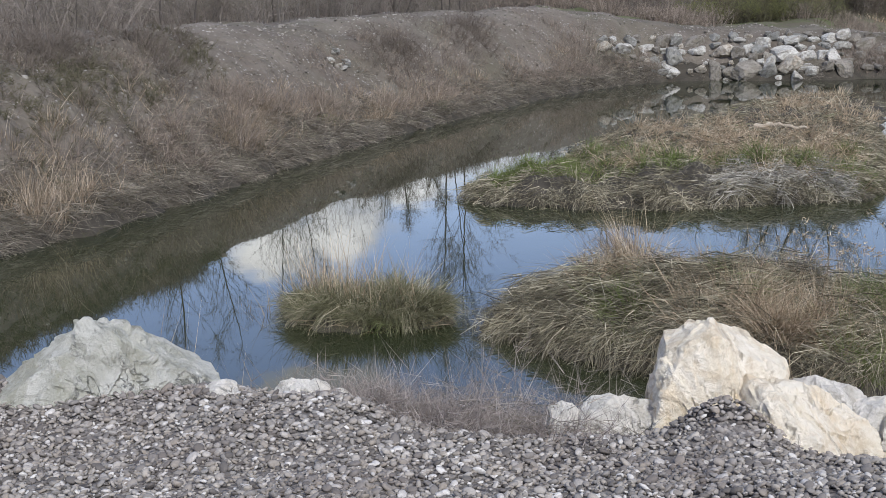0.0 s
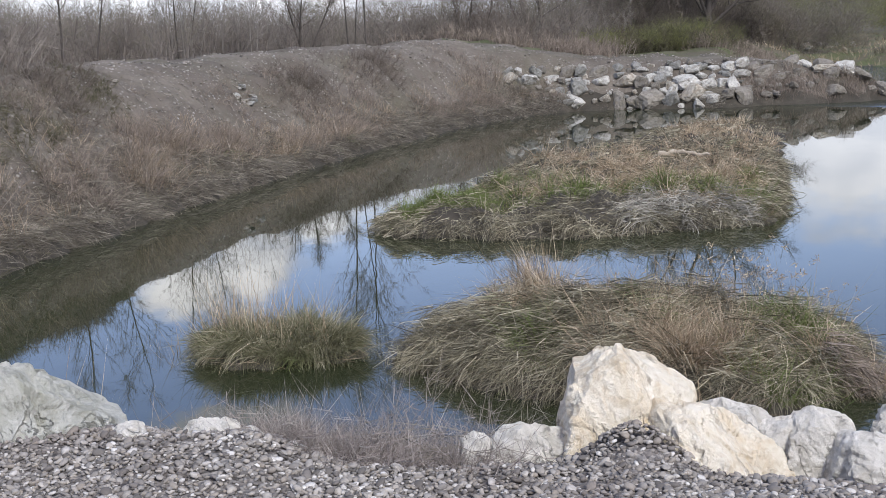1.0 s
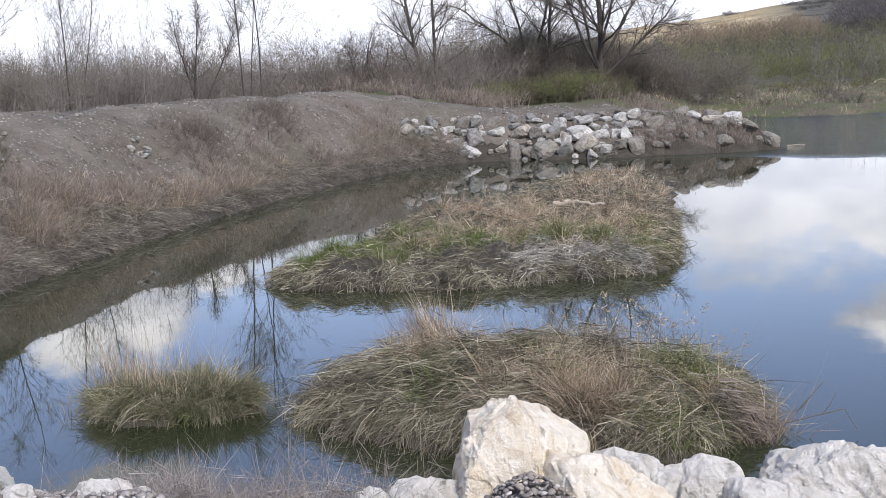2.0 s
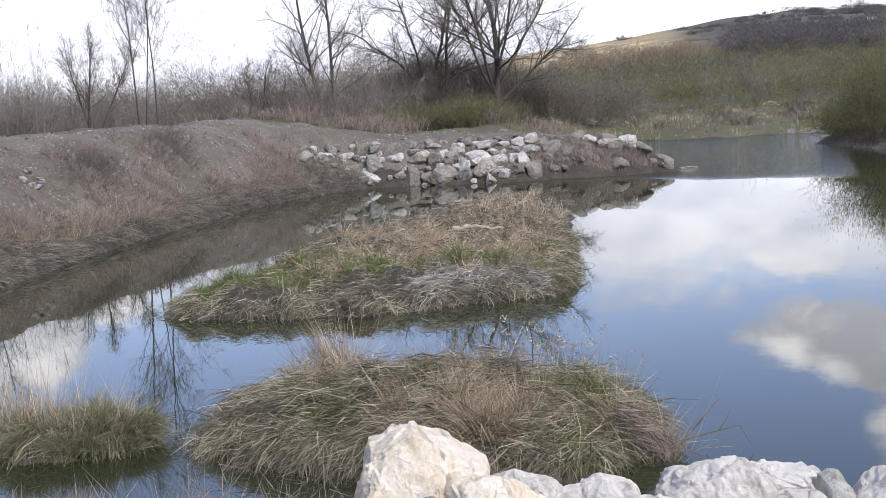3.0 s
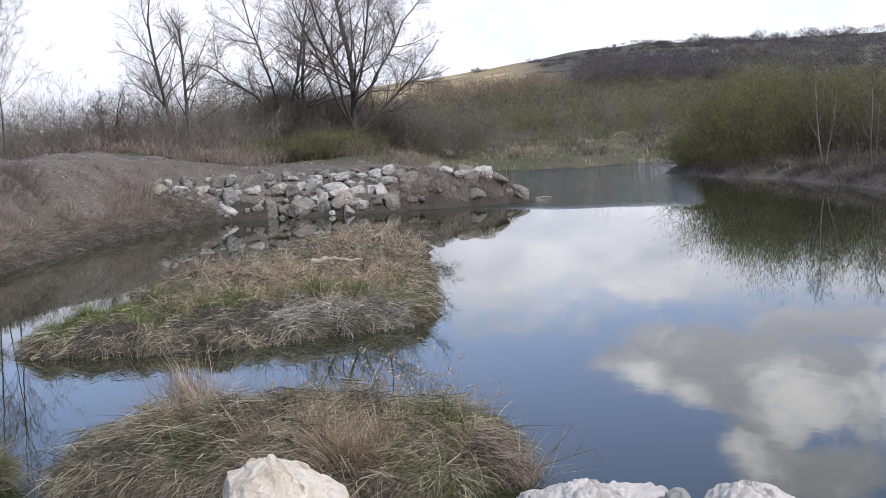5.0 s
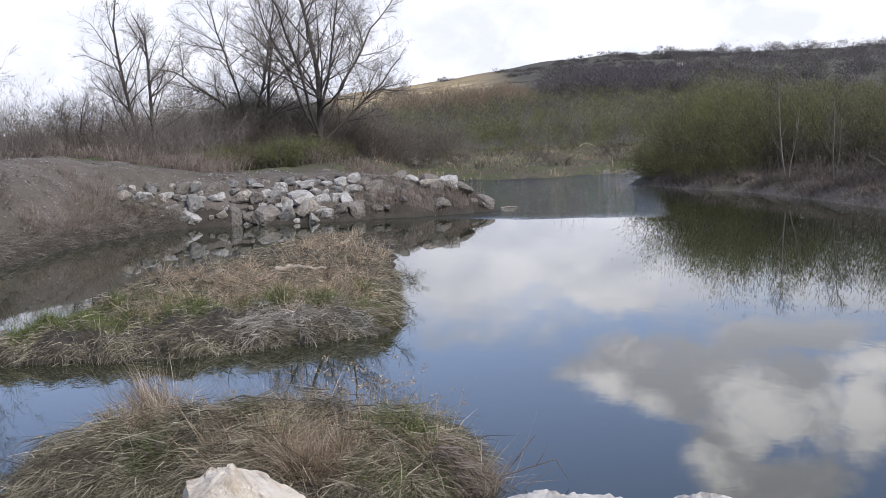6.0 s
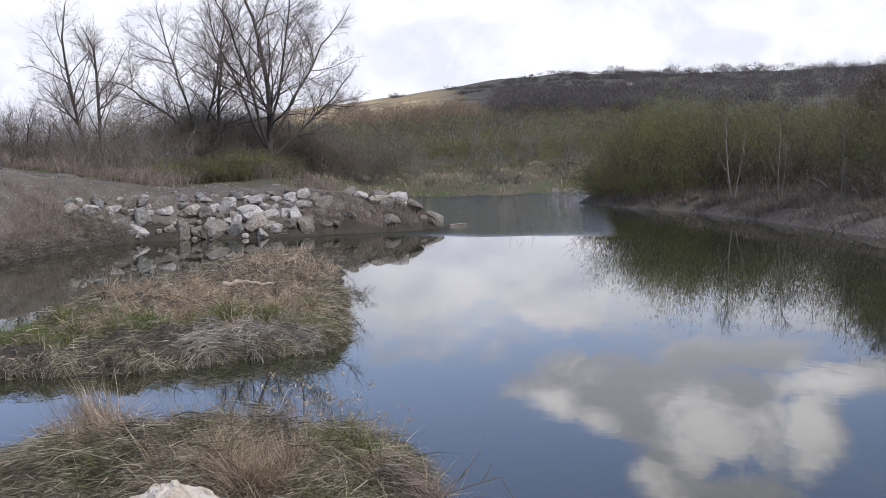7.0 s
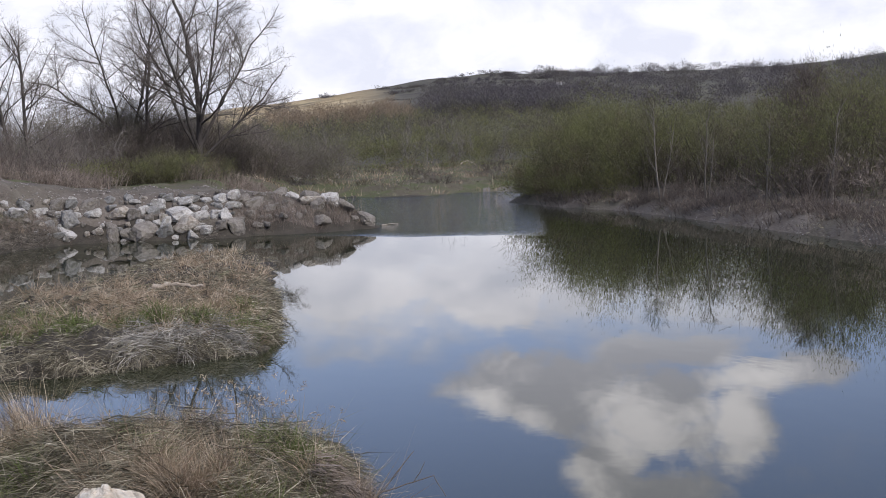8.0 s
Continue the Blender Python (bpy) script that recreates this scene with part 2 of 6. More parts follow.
def field_material():
    """Far land: grey-brown scrub and terraces; one dry field on the hill's shoulder has sunlight put into its colour.
    """
    m = Nodes("dry_meadow_and_scrub", 0.95, 0.1)
    c = m.ramp(m.noise(0.016, 7, 0.62, 0.6, (1, 2.2, 1)), [(0.34, (0.078, 0.072, 0.062)), (0.48, (0.110, 0.104, 0.080)), (0.60, (0.130, 0.126, 0.090)), (0.74, (0.100, 0.104, 0.070))])
    c = m.mix(m.span(m.noise(0.2, 6, 0.7), 0.4, 0.65, 0.0, 0.65), c, (0.055, 0.049, 0.041))
    sep = m.t.nodes.new("ShaderNodeSeparateXYZ")
    m.put(sep.inputs[0], m.pos)
    far = m.t.nodes.new("ShaderNodeMath")
    far.operation = "MULTIPLY_ADD"
    m.put(far.inputs[0], sep.outputs[1])
    far.inputs[1].default_value = -0.135
    m.put(far.inputs[2], sep.outputs[0])
    field = m.mix(1.0, m.span(far.outputs[0], -6, 14, 1.0, 0.0), m.span(sep.outputs[1], 190, 250), "MULTIPLY")
    field = m.mix(1.0, field, m.span(sep.outputs[0], 2, 16), "MULTIPLY")
    # dry grass, with a patch of sun painted into its pale gold
    pale = m.ramp(m.noise(0.06, 6, 0.65), [(0.35, (0.24, 0.185, 0.10)), (0.50, (0.36, 0.285, 0.16)), (0.65, (0.48, 0.39, 0.23))])
    m.colour(m.mix(m.mix(1.0, field, m.span(m.noise(0.05, 6, 0.7), 0.32, 0.46), "MULTIPLY"), c, pale))
    return m.mat


def water_material():
    m = Nodes("still_green_brown_water", 0.015, 0.5)
    m.b.inputs["IOR"].default_value = 1.333
    m.colour(m.ramp(m.noise(0.08, 3, 0.5), [(0.3, (0.018, 0.022, 0.010)), (0.7, (0.026, 0.031, 0.015))]))
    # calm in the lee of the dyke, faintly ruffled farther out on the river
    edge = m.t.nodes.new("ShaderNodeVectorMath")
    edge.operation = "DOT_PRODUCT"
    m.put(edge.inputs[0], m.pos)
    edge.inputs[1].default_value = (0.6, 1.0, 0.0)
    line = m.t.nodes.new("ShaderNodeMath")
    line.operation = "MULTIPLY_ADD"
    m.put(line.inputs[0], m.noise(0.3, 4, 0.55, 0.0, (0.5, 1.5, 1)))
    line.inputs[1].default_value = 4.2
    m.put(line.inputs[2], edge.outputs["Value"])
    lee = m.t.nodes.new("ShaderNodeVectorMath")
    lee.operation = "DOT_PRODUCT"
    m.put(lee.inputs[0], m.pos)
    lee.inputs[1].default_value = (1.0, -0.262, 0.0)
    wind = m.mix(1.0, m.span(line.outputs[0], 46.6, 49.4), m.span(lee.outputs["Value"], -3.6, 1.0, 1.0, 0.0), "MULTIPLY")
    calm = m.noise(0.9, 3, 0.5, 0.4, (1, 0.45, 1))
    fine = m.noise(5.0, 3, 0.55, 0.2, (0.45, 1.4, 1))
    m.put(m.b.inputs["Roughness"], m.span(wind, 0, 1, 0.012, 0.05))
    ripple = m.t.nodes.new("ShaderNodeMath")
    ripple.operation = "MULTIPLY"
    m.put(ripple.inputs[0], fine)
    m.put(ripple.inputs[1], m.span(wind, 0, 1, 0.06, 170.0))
    both = m.t.nodes.new("ShaderNodeMath")
    both.operation = "ADD"
    m.put(both.inputs[0], ripple.outputs[0])
    m.put(both.inputs[1], calm)
    m.bump(both.outputs[0], 1.0, 0.002)
    return m.mat


def meadow_material():
    """Low ground by the river: last year's grass with green in the damp places."""
    m = Nodes("river_meadow", 0.95, 0.1)
    c = m.ramp(m.noise(0.35, 6, 0.62, 0.5), [(0.32, (0.075, 0.068, 0.044)), (0.46, (0.125, 0.11, 0.076)), (0.57, (0.088, 0.108, 0.042)), (0.70, (0.165, 0.142, 0.10))])
    c = m.mix(m.span(m.noise(3.0, 6, 0.7), 0.4, 0.65, 0.0, 0.6), c, (0.07, 0.062, 0.045))
    m.colour(c)
    m.bump(m.noise(4, 7, 0.7), 0.8, 0.1)
    return m.mat


def sand_material():
    m = Nodes("pale_sand", 0.95, 0.15)
    m.colour(m.ramp(m.noise(1.5, 6, 0.6), [(0.3, (0.10, 0.091, 0.078)), (0.7, (0.19, 0.175, 0.152))]))
    m.bump(m.noise(20, 6, 0.7), 0.5, 0.03)
    return m.mat


def pebble_material():
    m = Nodes("river_pebbles", 0.75, 0.3)
    tone = m.chance()
    isl = m.island()
    both = m.t.nodes.new("ShaderNodeMath")
    both.operation = "ADD"
    m.put(both.inputs[0], tone)
    m.put(both.inputs[1], isl)
    part_ = m.t.nodes.new("ShaderNodeMath")
    part_.operation = "FRACT"
    m.put(part_.inputs[0], both.outputs[0])
    c = m.ramp(part_.outputs[0], [(0.0, (0.075, 0.068, 0.061)), (0.18, (0.132, 0.118, 0.107)), (0.36, (0.205, 0.192, 0.176)), (0.52, (0.245, 0.212, 0.174)),
                                  (0.68, (0.27, 0.252, 0.232)), (0.82, (0.33, 0.298, 0.256)), (0.93, (0.44, 0.415, 0.385)), (1.0, (0.57, 0.55, 0.51))])
    c = m.mix(m.span(m.noise(55, 5, 0.7), 0.4, 0.7, 0.0, 0.45), c, (0.10, 0.09, 0.08))
    c = m.mix(m.span(m.noise(2.2, 3, 0.5), 0.45, 0.7, 0.0, 0.4), c, (0.13, 0.105, 0.09))
    m.colour(c)
    m.bump(m.noise(160, 4, 0.6), 0.25, 0.004)
    return m.mat


M_SCREE = twig_material("bank_scree", (0.10, 0.09, 0.076), (0.19, 0.172, 0.148), (0.31, 0.29, 0.255))
M_CREAM = rock_material("cream_limestone", (0.91, 0.84, 0.705), (0.82, 0.73, 0.57), (0.44, 0.34, 0.21), (0.74, 0.585, 0.375))
M_GREY = rock_material("grey_green_limestone", (0.61, 0.60, 0.54), (0.42, 0.415, 0.352), (0.185, 0.18, 0.142), (0.37, 0.362, 0.28))
M_WHITE = rock_material("pale_grey_limestone", (0.83, 0.785, 0.705), (0.62, 0.585, 0.515), (0.285, 0.26, 0.215), (0.52, 0.48, 0.40))
Q_PALE = rock_material("quarried_pale_stone", (0.62, 0.605, 0.555), (0.44, 0.42, 0.375), (0.17, 0.155, 0.13), (0.32, 0.295, 0.245), 1.6)
Q_WARM = rock_material("quarried_warm_stone", (0.55, 0.51, 0.43), (0.40, 0.36, 0.29), (0.165, 0.14, 0.11), (0.30, 0.25, 0.19), 1.6)
Q_GREY = rock_material("quarried_grey_stone", (0.33, 0.325, 0.30), (0.24, 0.235, 0.21), (0.12, 0.115, 0.10), (0.21, 0.20, 0.165), 1.6)
Q_BROWN = rock_material("quarried_brown_stone", (0.29, 0.265, 0.225), (0.205, 0.185, 0.155), (0.10, 0.092, 0.076), (0.18, 0.16, 0.12), 1.6)
M_MEADOW, M_PEBBLE = meadow_material(), pebble_material()
M_SAND = sand_material()
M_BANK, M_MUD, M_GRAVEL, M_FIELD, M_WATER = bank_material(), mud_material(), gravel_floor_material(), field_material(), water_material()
STRAW = [(0.0, (0.052, 0.044, 0.029)), (0.25, (0.112, 0.098, 0.066)), (0.6, (0.262, 0.236, 0.161)), (0.88, (0.425, 0.385, 0.275)), (1.0, (0.55, 0.503, 0.379))]
TAN = [(0.0, (0.13, 0.096, 0.064)), (0.3, (0.255, 0.200, 0.140)), (0.7, (0.40, 0.325, 0.235)), (1.0, (0.56, 0.478, 0.365))]
GREENS = ((0.088, 0.110, 0.033), (0.15, 0.185, 0.055))
M_STRAW = blade_material("matted_dead_grass", STRAW, GREENS, 0.61)
M_SHORE = blade_material("grey_shore_straw", [(0.0, (0.072, 0.063, 0.048)), (0.3, (0.135, 0.118, 0.093)), (0.7, (0.215, 0.190, 0.150)), (1.0, (0.35, 0.315, 0.255))], GREENS, 0.66)
M_TAN_DULL = blade_material("dull_tan_sedge", TAN, GREENS, 0.70)
M_TAN = blade_material("tan_dead_sedge", [(0.0, (0.18, 0.13, 0.082)), (0.3, (0.31, 0.238, 0.157)), (0.7, (0.47, 0.375, 0.255)), (1.0, (0.63, 0.53, 0.39))], GREENS, 0.70)
M_PALE = blade_material("bleached_straw", [(0.0, (0.12, 0.11, 0.09)), (0.4, (0.30, 0.28, 0.23)), (1.0, (0.58, 0.55, 0.47))], GREENS, 0.80)
M_GREEN = blade_material("young_green_grass", [(0.0, (0.085, 0.108, 0.030)), (0.5, (0.135, 0.170, 0.050)), (1.0, (0.25, 0.26, 0.12))], GREENS, 0.3)
M_TUSSOCK = blade_material("olive_sedge", [(0.0, (0.080, 0.078, 0.040)), (0.4, (0.16, 0.155, 0.085)), (0.75, (0.275, 0.255, 0.165)), (1.0, (0.46, 0.415, 0.30))], GREENS, 0.57)
M_TWIG_DARK = twig_material("dark_bare_twigs", (0.068, 0.056, 0.045), (0.108, 0.090, 0.073), (0.165, 0.14, 0.116))
M_TWIG_RED = twig_material("reddish_brush_twigs", (0.115, 0.092, 0.073), (0.185, 0.150, 0.120), (0.28, 0.238, 0.195))
M_TWIG_FRONT = twig_material("pinkish_grey_twigs", (0.13, 0.108, 0.096), (0.215, 0.185, 0.165), (0.34, 0.305, 0.275))
M_TWIG_WILLOW = twig_material("olive_willow_twigs", (0.060, 0.055, 0.034), (0.082, 0.076, 0.046), (0.115, 0.106, 0.066))
M_TWIG_CROWN = twig_material("grey_crown_twigs", (0.10, 0.086, 0.072), (0.145, 0.125, 0.106), (0.20, 0.176, 0.150))
M_WOODS = woods_material("far_bare_woods", 0.16)
M_WILLOW = plume_material("budding_willow", 0.5, [(0.135, 0.105, 0.076), (0.128, 0.126, 0.062), (0.225, 0.235, 0.088), (0.140, 0.140, 0.066), (0.190, 0.143, 0.102)], (0.105, 0.096, 0.062))
M_FARWOOD = plume_material("far_budding_scrub", 0.17, [(0.098, 0.084, 0.075), (0.130, 0.118, 0.086), (0.225, 0.228, 0.098), (0.120, 0.106, 0.086), (0.195, 0.165, 0.128)], (0.100, 0.090, 0.076))
# purplish bare woods, with the blue of distant haze mixed into the colour
M_HILLDARK = plume_material("bare_hill_woods", 0.03, [(0.110, 0.099, 0.098), (0.132, 0.120, 0.115), (0.148, 0.138, 0.114), (0.120, 0.109, 0.105)], (0.100, 0.091, 0.089))
M_THICKET = plume_material("brown_thicket", 0.3, [(0.165, 0.142, 0.122), (0.205, 0.180, 0.146), (0.195, 0.182, 0.122), (0.230, 0.200, 0.170)], (0.140, 0.122, 0.102))
# pale birches; the warm light on them is put into this tan
M_BIRCH = plume_material("sun_tinted_birches", 0.05, [(0.20, 0.16, 0.11), (0.29, 0.225, 0.15), (0.22, 0.18, 0.13)], (0.16, 0.125, 0.09))
M_WHIPS = twig_material("pale_grey_whips", (0.11, 0.098, 0.085), (0.16, 0.145, 0.126), (0.215, 0.197, 0.172))
M_BARK = bark_material("dark_grey_bark", (0.038, 0.033, 0.028), (0.085, 0.074, 0.064))
M_BARK_PALE = bark_material("pale_poplar_bark", (0.12, 0.105, 0.085), (0.24, 0.215, 0.18))

# ---------------------------------------------------------------- the lie of the land
LEFT_SHORE = [(-12.5, 4.0), (-10.4, 9.0), (-9.4, 13.6), (-8.98, 16.2), (-8.88, 19.4), (-8.78, 22.6), (-8.42, 27.4), (-7.85, 32.0),
              (-6.75, 38.2), (-5.3, 42.0), (-3.8, 43.8), (-0.9, 43.7), (1.0, 43.4), (2.9, 43.9), (4.9, 44.2), (6.7, 45.1),
              (6.3, 46.3), (4.8, 48.5), (4.4, 54.0), (5.2, 63.0), (8.0, 72.0), (10.8, 68.4), (14.2, 69.6), (16.3, 71.0), (18.2, 69.8),
              (26.0, 72.0), (45.0, 76.0), (90.0, 78.0)]
LEFT_BANK = np.array(LEFT_SHORE + [(4000, 78), (4000, 4000), (-4000, 4000), (-4000, 4.0)])
RIGHT_BANK = np.array([(14.8, 59.0), (15.1, 56.5), (15.7, 52.5), (16.9, 49.0), (17.2, 43.5), (17.3, 39.0), (17.3, 35.0), (17.35, 29.8),
                       (18.0, 20.0), (20.0, 9.0), (24, 2), (4000, 2), (4000, 66), (90, 66), (40, 65), (22.0, 63.0), (16.5, 61.0)])
NEAR_BANK = np.array([(-4000, 4.0), (-12.6, 4.0), (-8.0, 6.2), (-4.6, 6.7), (-2.6, 6.9), (-0.8, 6.7), (1.0, 6.6), (2.6, 6.3), (5.0, 5.4),
                      (12.0, 3.5), (24, 2), (4000, 2), (4000, -4000), (-4000, -4000)])
FAR_ISLAND = np.array([(-4.75, 19.0), (-4.3, 18.15), (-3.4, 17.95), (-2.4, 17.85), (-1.3, 18.05), (-0.5, 18.4), (0.4, 18.75), (0.98, 19.1), (1.18, 20.4),
                       (1.33, 23.0), (1.54, 26.0), (1.86, 29.6), (2.1, 32.4), (1.7, 34.2), (0.4, 34.6), (-1.3, 32.2), (-2.5, 28.2), (-3.5, 25.4), (-3.6, 23.6), (-3.75, 21.0)])
NEAR_ISLAND = np.array([(-2.72, 11.15), (-2.2, 10.7), (-1.2, 10.1), (-0.3, 9.75), (0.55, 9.75), (1.12, 10.3), (1.34, 11.0), (1.22, 11.7), (0.75, 12.2),
                        (-0.2, 12.55), (-1.0, 12.75), (-1.8, 12.75), (-2.3, 12.4), (-2.55, 11.8)])
SANDBAR = np.array([(16.0, 70.8), (18.2, 69.6), (20.4, 70.4), (21.0, 72.6), (19.0, 73.8), (17.0, 73.0)])
TUSSOCK = np.array([(-3.86 + 0.74 * math.cos(a), 11.45 + 0.45 * math.sin(a)) for a in np.linspace(0, 2 * math.pi, 24, endpoint=False)])


def inside_distance(p, poly):
    """How far the points lie inside the outline (negative outside)."""
    a, b = poly, np.roll(poly, -1, axis=0)
    best = np.full(len(p), 1e9)
    odd = np.zeros(len(p), bool)
    for (ax, ay), (bx, by) in zip(a, b):
        dx, dy = bx - ax, by - ay
        u = np.clip(((p[:, 0] - ax) * dx + (p[:, 1] - ay) * dy) / (dx * dx + dy * dy), 0, 1)
        best = np.minimum(best, np.hypot(p[:, 0] - ax - u * dx, p[:, 1] - ay - u * dy))
        if ay != by:
            odd ^= ((ay > p[:, 1]) != (by > p[:, 1])) & (p[:, 0] < ax + (p[:, 1] - ay) / (by - ay) * dx)
    return np.where(odd, best, -best)


def waves(p, *terms):
    """A smooth unevenness out of a few crossing waves: (length, height) each."""
    out = np.zeros(len(p))
    for k, (length, height) in enumerate(terms):
        for j in range(3):
            a = 1.3 + 2.1 * k + 2.4 * j
            out += height / 2 * np.sin((p[:, 0] * math.cos(a) + p[:, 1] * math.sin(a)) * 6.283 / (length * (0.8 + 0.27 * j)) + 1.7 * k + 4.1 * j)
    return out


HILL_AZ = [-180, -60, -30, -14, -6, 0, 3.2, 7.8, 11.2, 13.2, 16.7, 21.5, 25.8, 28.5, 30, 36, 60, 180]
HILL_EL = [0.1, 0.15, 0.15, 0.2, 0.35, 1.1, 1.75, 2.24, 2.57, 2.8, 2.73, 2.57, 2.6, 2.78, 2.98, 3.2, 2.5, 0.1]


def height(p):
    """The ground's height at the points (n, 2)."""
    p = np.asarray(p, float)
    x, y = p[:, 0], p[:, 1]
    d = inside_distance(p, LEFT_BANK)
    d = d + waves(p, (1.7, 0.10), (0.6, 0.06)) * (y < 60)
    crest = np.interp(x, [-14, -9, -6, -3, 1, 3.8, 5.8, 6.7, 9], [2.35, 2.45, 2.1, 1.62, 1.5, 1.2, 0.85, 0.45, 0.3])
    crest = np.where(y > 52, np.minimum(crest, 1.5), crest)
    crest = np.where((x > 6) & (y > 50), 0.45 + np.clip((y - 72) / 60, 0, 1) * 1.2, crest)
    dyke = np.clip((x + 7.5) / 4.0, 0, 1) * (y < 52)           # the stone-faced dyke is steeper than the long bank
    reach = np.interp(y, [18, 22, 28, 33, 38], [3.3, 3.4, 3.8, 4.1, 3.9]) * (1 - dyke) + np.interp(x, [2.0, 4.5], [2.3, 1.1]) * dyke
    shape = np.interp(d / reach, [0, 0.03, 0.24, 0.42, 0.7, 0.9, 1.0, 1.3, 4.0], [0, 0.075, 0.17, 0.42, 0.80, 0.96, 1.0, 1.0, 0.92])
    steep = np.interp(d / reach, [0, 0.05, 0.5, 0.85, 1.0, 1.3, 3.0], [0, 0.12, 0.62, 0.95, 1.0, 0.98, 0.92])
    left = crest * (shape * (1 - dyke) + steep * dyke)
    left += waves(p, (7.0, 0.07), (2.3, 0.07), (0.9, 0.05)) * np.clip(d / 1.5, 0, 1)
    far = np.hypot(x, y)
    az = np.degrees(np.arctan2(x, y))
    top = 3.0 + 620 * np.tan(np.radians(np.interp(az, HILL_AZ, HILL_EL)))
    left += (top - left) * np.clip((far - 130) / 490, 0, 1) ** 1.25 * (far > 130)
    left += waves(p, (90, 1.0), (37, 0.4)) * np.clip((far - 150) / 200, 0, 1)
    z = np.where(d > 0, left, np.maximum(-0.9, d * 0.35))
    d = inside_distance(p, RIGHT_BANK)
    right = np.interp(d, [0, 0.15, 0.8, 3.0, 8, 60], [0, 0.18, 0.42, 0.75, 1.0, 1.4]) + waves(p, (4.0, 0.08), (1.3, 0.05)) * np.clip(d, 0, 1)
    right += (top - right) * np.clip((far - 130) / 490, 0, 1) ** 1.25 * (far > 130)
    z = np.maximum(z, np.where(d > 0, right, np.maximum(-0.9, d * 0.35)))
    d = inside_distance(p, NEAR_BANK)
    edge = 4.72 + 0.10 * np.sin(x * 1.9) + 0.05 * np.sin(x * 4.7)
    near = np.interp(d, [0, 0.15, 1.0, 2.05, 2.6, 8, 50], [0, 0.10, 0.72, 1.30, 1.42, 1.47, 1.5])
    near += waves(p, (1.6, 0.03), (0.6, 0.015)) * np.clip(d - 1.2, 0, 1)
    near += 0.19 * np.exp(-((x + 0.27) / 0.22) ** 2 - ((y - 4.84) / 0.15) ** 2)   # gravel heaped against the boulders
    near += 0.09 / (1 + np.exp((-0.95 - x) / 0.1)) * np.exp(-((y - 4.85) / 0.28) ** 2)
    near += 0.13 / (1 + np.exp((x + 1.45) / 0.12)) * np.exp(-((y - 4.58) / 0.36) ** 2)
    z = np.maximum(z, np.where(d > 0, near, np.maximum(-0.9, d * 0.35)))
    for poly, full, run in ((FAR_ISLAND, 0.28, 0.9), (NEAR_ISLAND, 0.33, 0.7), (TUSSOCK, 0.10, 0.3)):
        d = inside_distance(p, poly)
        d = d + waves(p, (0.9, 0.10), (0.38, 0.07))
        isl = full * np.interp(d / run, [0, 0.06, 0.5, 1, 3], [0, 0.16, 0.62, 0.95, 1.05]) + waves(p, (1.9, 0.08), (0.75, 0.09)) * np.clip(d * 2, 0, 1)
        z = np.maximum(z, np.where(d > 0, isl, np.maximum(-0.9, d * 0.5)))
    return z


def on_ground(x, y):
    return float(height(np.array([[x, y]]))[0])


# ---------------------------------------------------------------- mesh helpers
def mesh_of(name, verts, faces, mats, smooth=False, index=None):
    """A mesh from arrays; faces is one (n, k) array."""
    verts, faces = np.asarray(verts, np.float32), np.asarray(faces, np.int32)
    me = bpy.data.meshes.new(name)
    me.vertices.add(len(verts))
    me.vertices.foreach_set("co", verts.ravel())
    k = faces.shape[1]
    me.loops.add(faces.size)
    me.loops.foreach_set("vertex_index", faces.ravel())
    me.polygons.add(len(faces))
    me.polygons.foreach_set("loop_start", np.arange(0, faces.size, k, dtype=np.int32))
    for m in mats if isinstance(mats, (list, tuple)) else [mats]:
        me.materials.append(m)
    if index is not None:
        me.polygons.foreach_set("material_index", np.asarray(index, np.int32))
    me.polygons.foreach_set("use_smooth", np.full(len(faces), smooth))
    me.update(calc_edges=True)
    me.validate()
    return me


def part(name, me, parent=None, label=""):
    """Links a mesh as one object under a thing or a part."""
    ob = new(name, me)
    if parent:
        ob.parent = parent
    if label:
        tagged(ob, label)
    return ob


def from_bm(name, bm, mat, smooth=False):
    me = bpy.data.meshes.new(name)
    bm.to_mesh(me)
    bm.free()
    me.materials.append(mat)
    me.polygons.foreach_set("use_smooth", np.full(len(me.polygons), smooth))
    return me


def blades(rng, roots, way, length, width, droop, seg=2):
    """Vertices and faces of many thin blades. roots (n, 3), way (n, 3) first direction, length and width (n), droop: how far they bow down."""
    n = len(roots)
    way = way / np.linalg.norm(way, axis=1, keepdims=True)
    droop = np.broadcast_to(droop, (n,))
    turn = rng.uniform(0, 6.283, n)
    side = np.cross(way, np.stack([np.cos(turn), np.sin(turn), 0.3 * np.ones(n)], 1))
    side /= np.linalg.norm(side, axis=1, keepdims=True) + 1e-9
    bend = rng.normal(0, 0.14, (n, 3)) * length[:, None]
    verts = []
    for s in range(seg + 1):
        u = s / seg
        c = roots + way * (length * u)[:, None] + bend * u * u
        c[:, 2] -= droop * length * u * u
        w = (width * (1 - u) ** 0.7 * 0.5)[:, None]
        if s < seg:
            verts += [c - side * w, c + side * w]
        else:
            verts.append(c)
    v = np.stack(verts, 1)                        # n, 2 * seg + 1, 3
    k = v.shape[1]
    f = []
    for s in range(seg - 1):
        a = 2 * s
        f += [(a, a + 1, a + 3), (a, a + 3, a + 2)]
    f.append((k - 3, k - 2, k - 1))
    faces = (np.arange(n)[:, None, None] * k + np.array(f)[None]).reshape(-1, 3)
    return v.reshape(-1, 3), faces


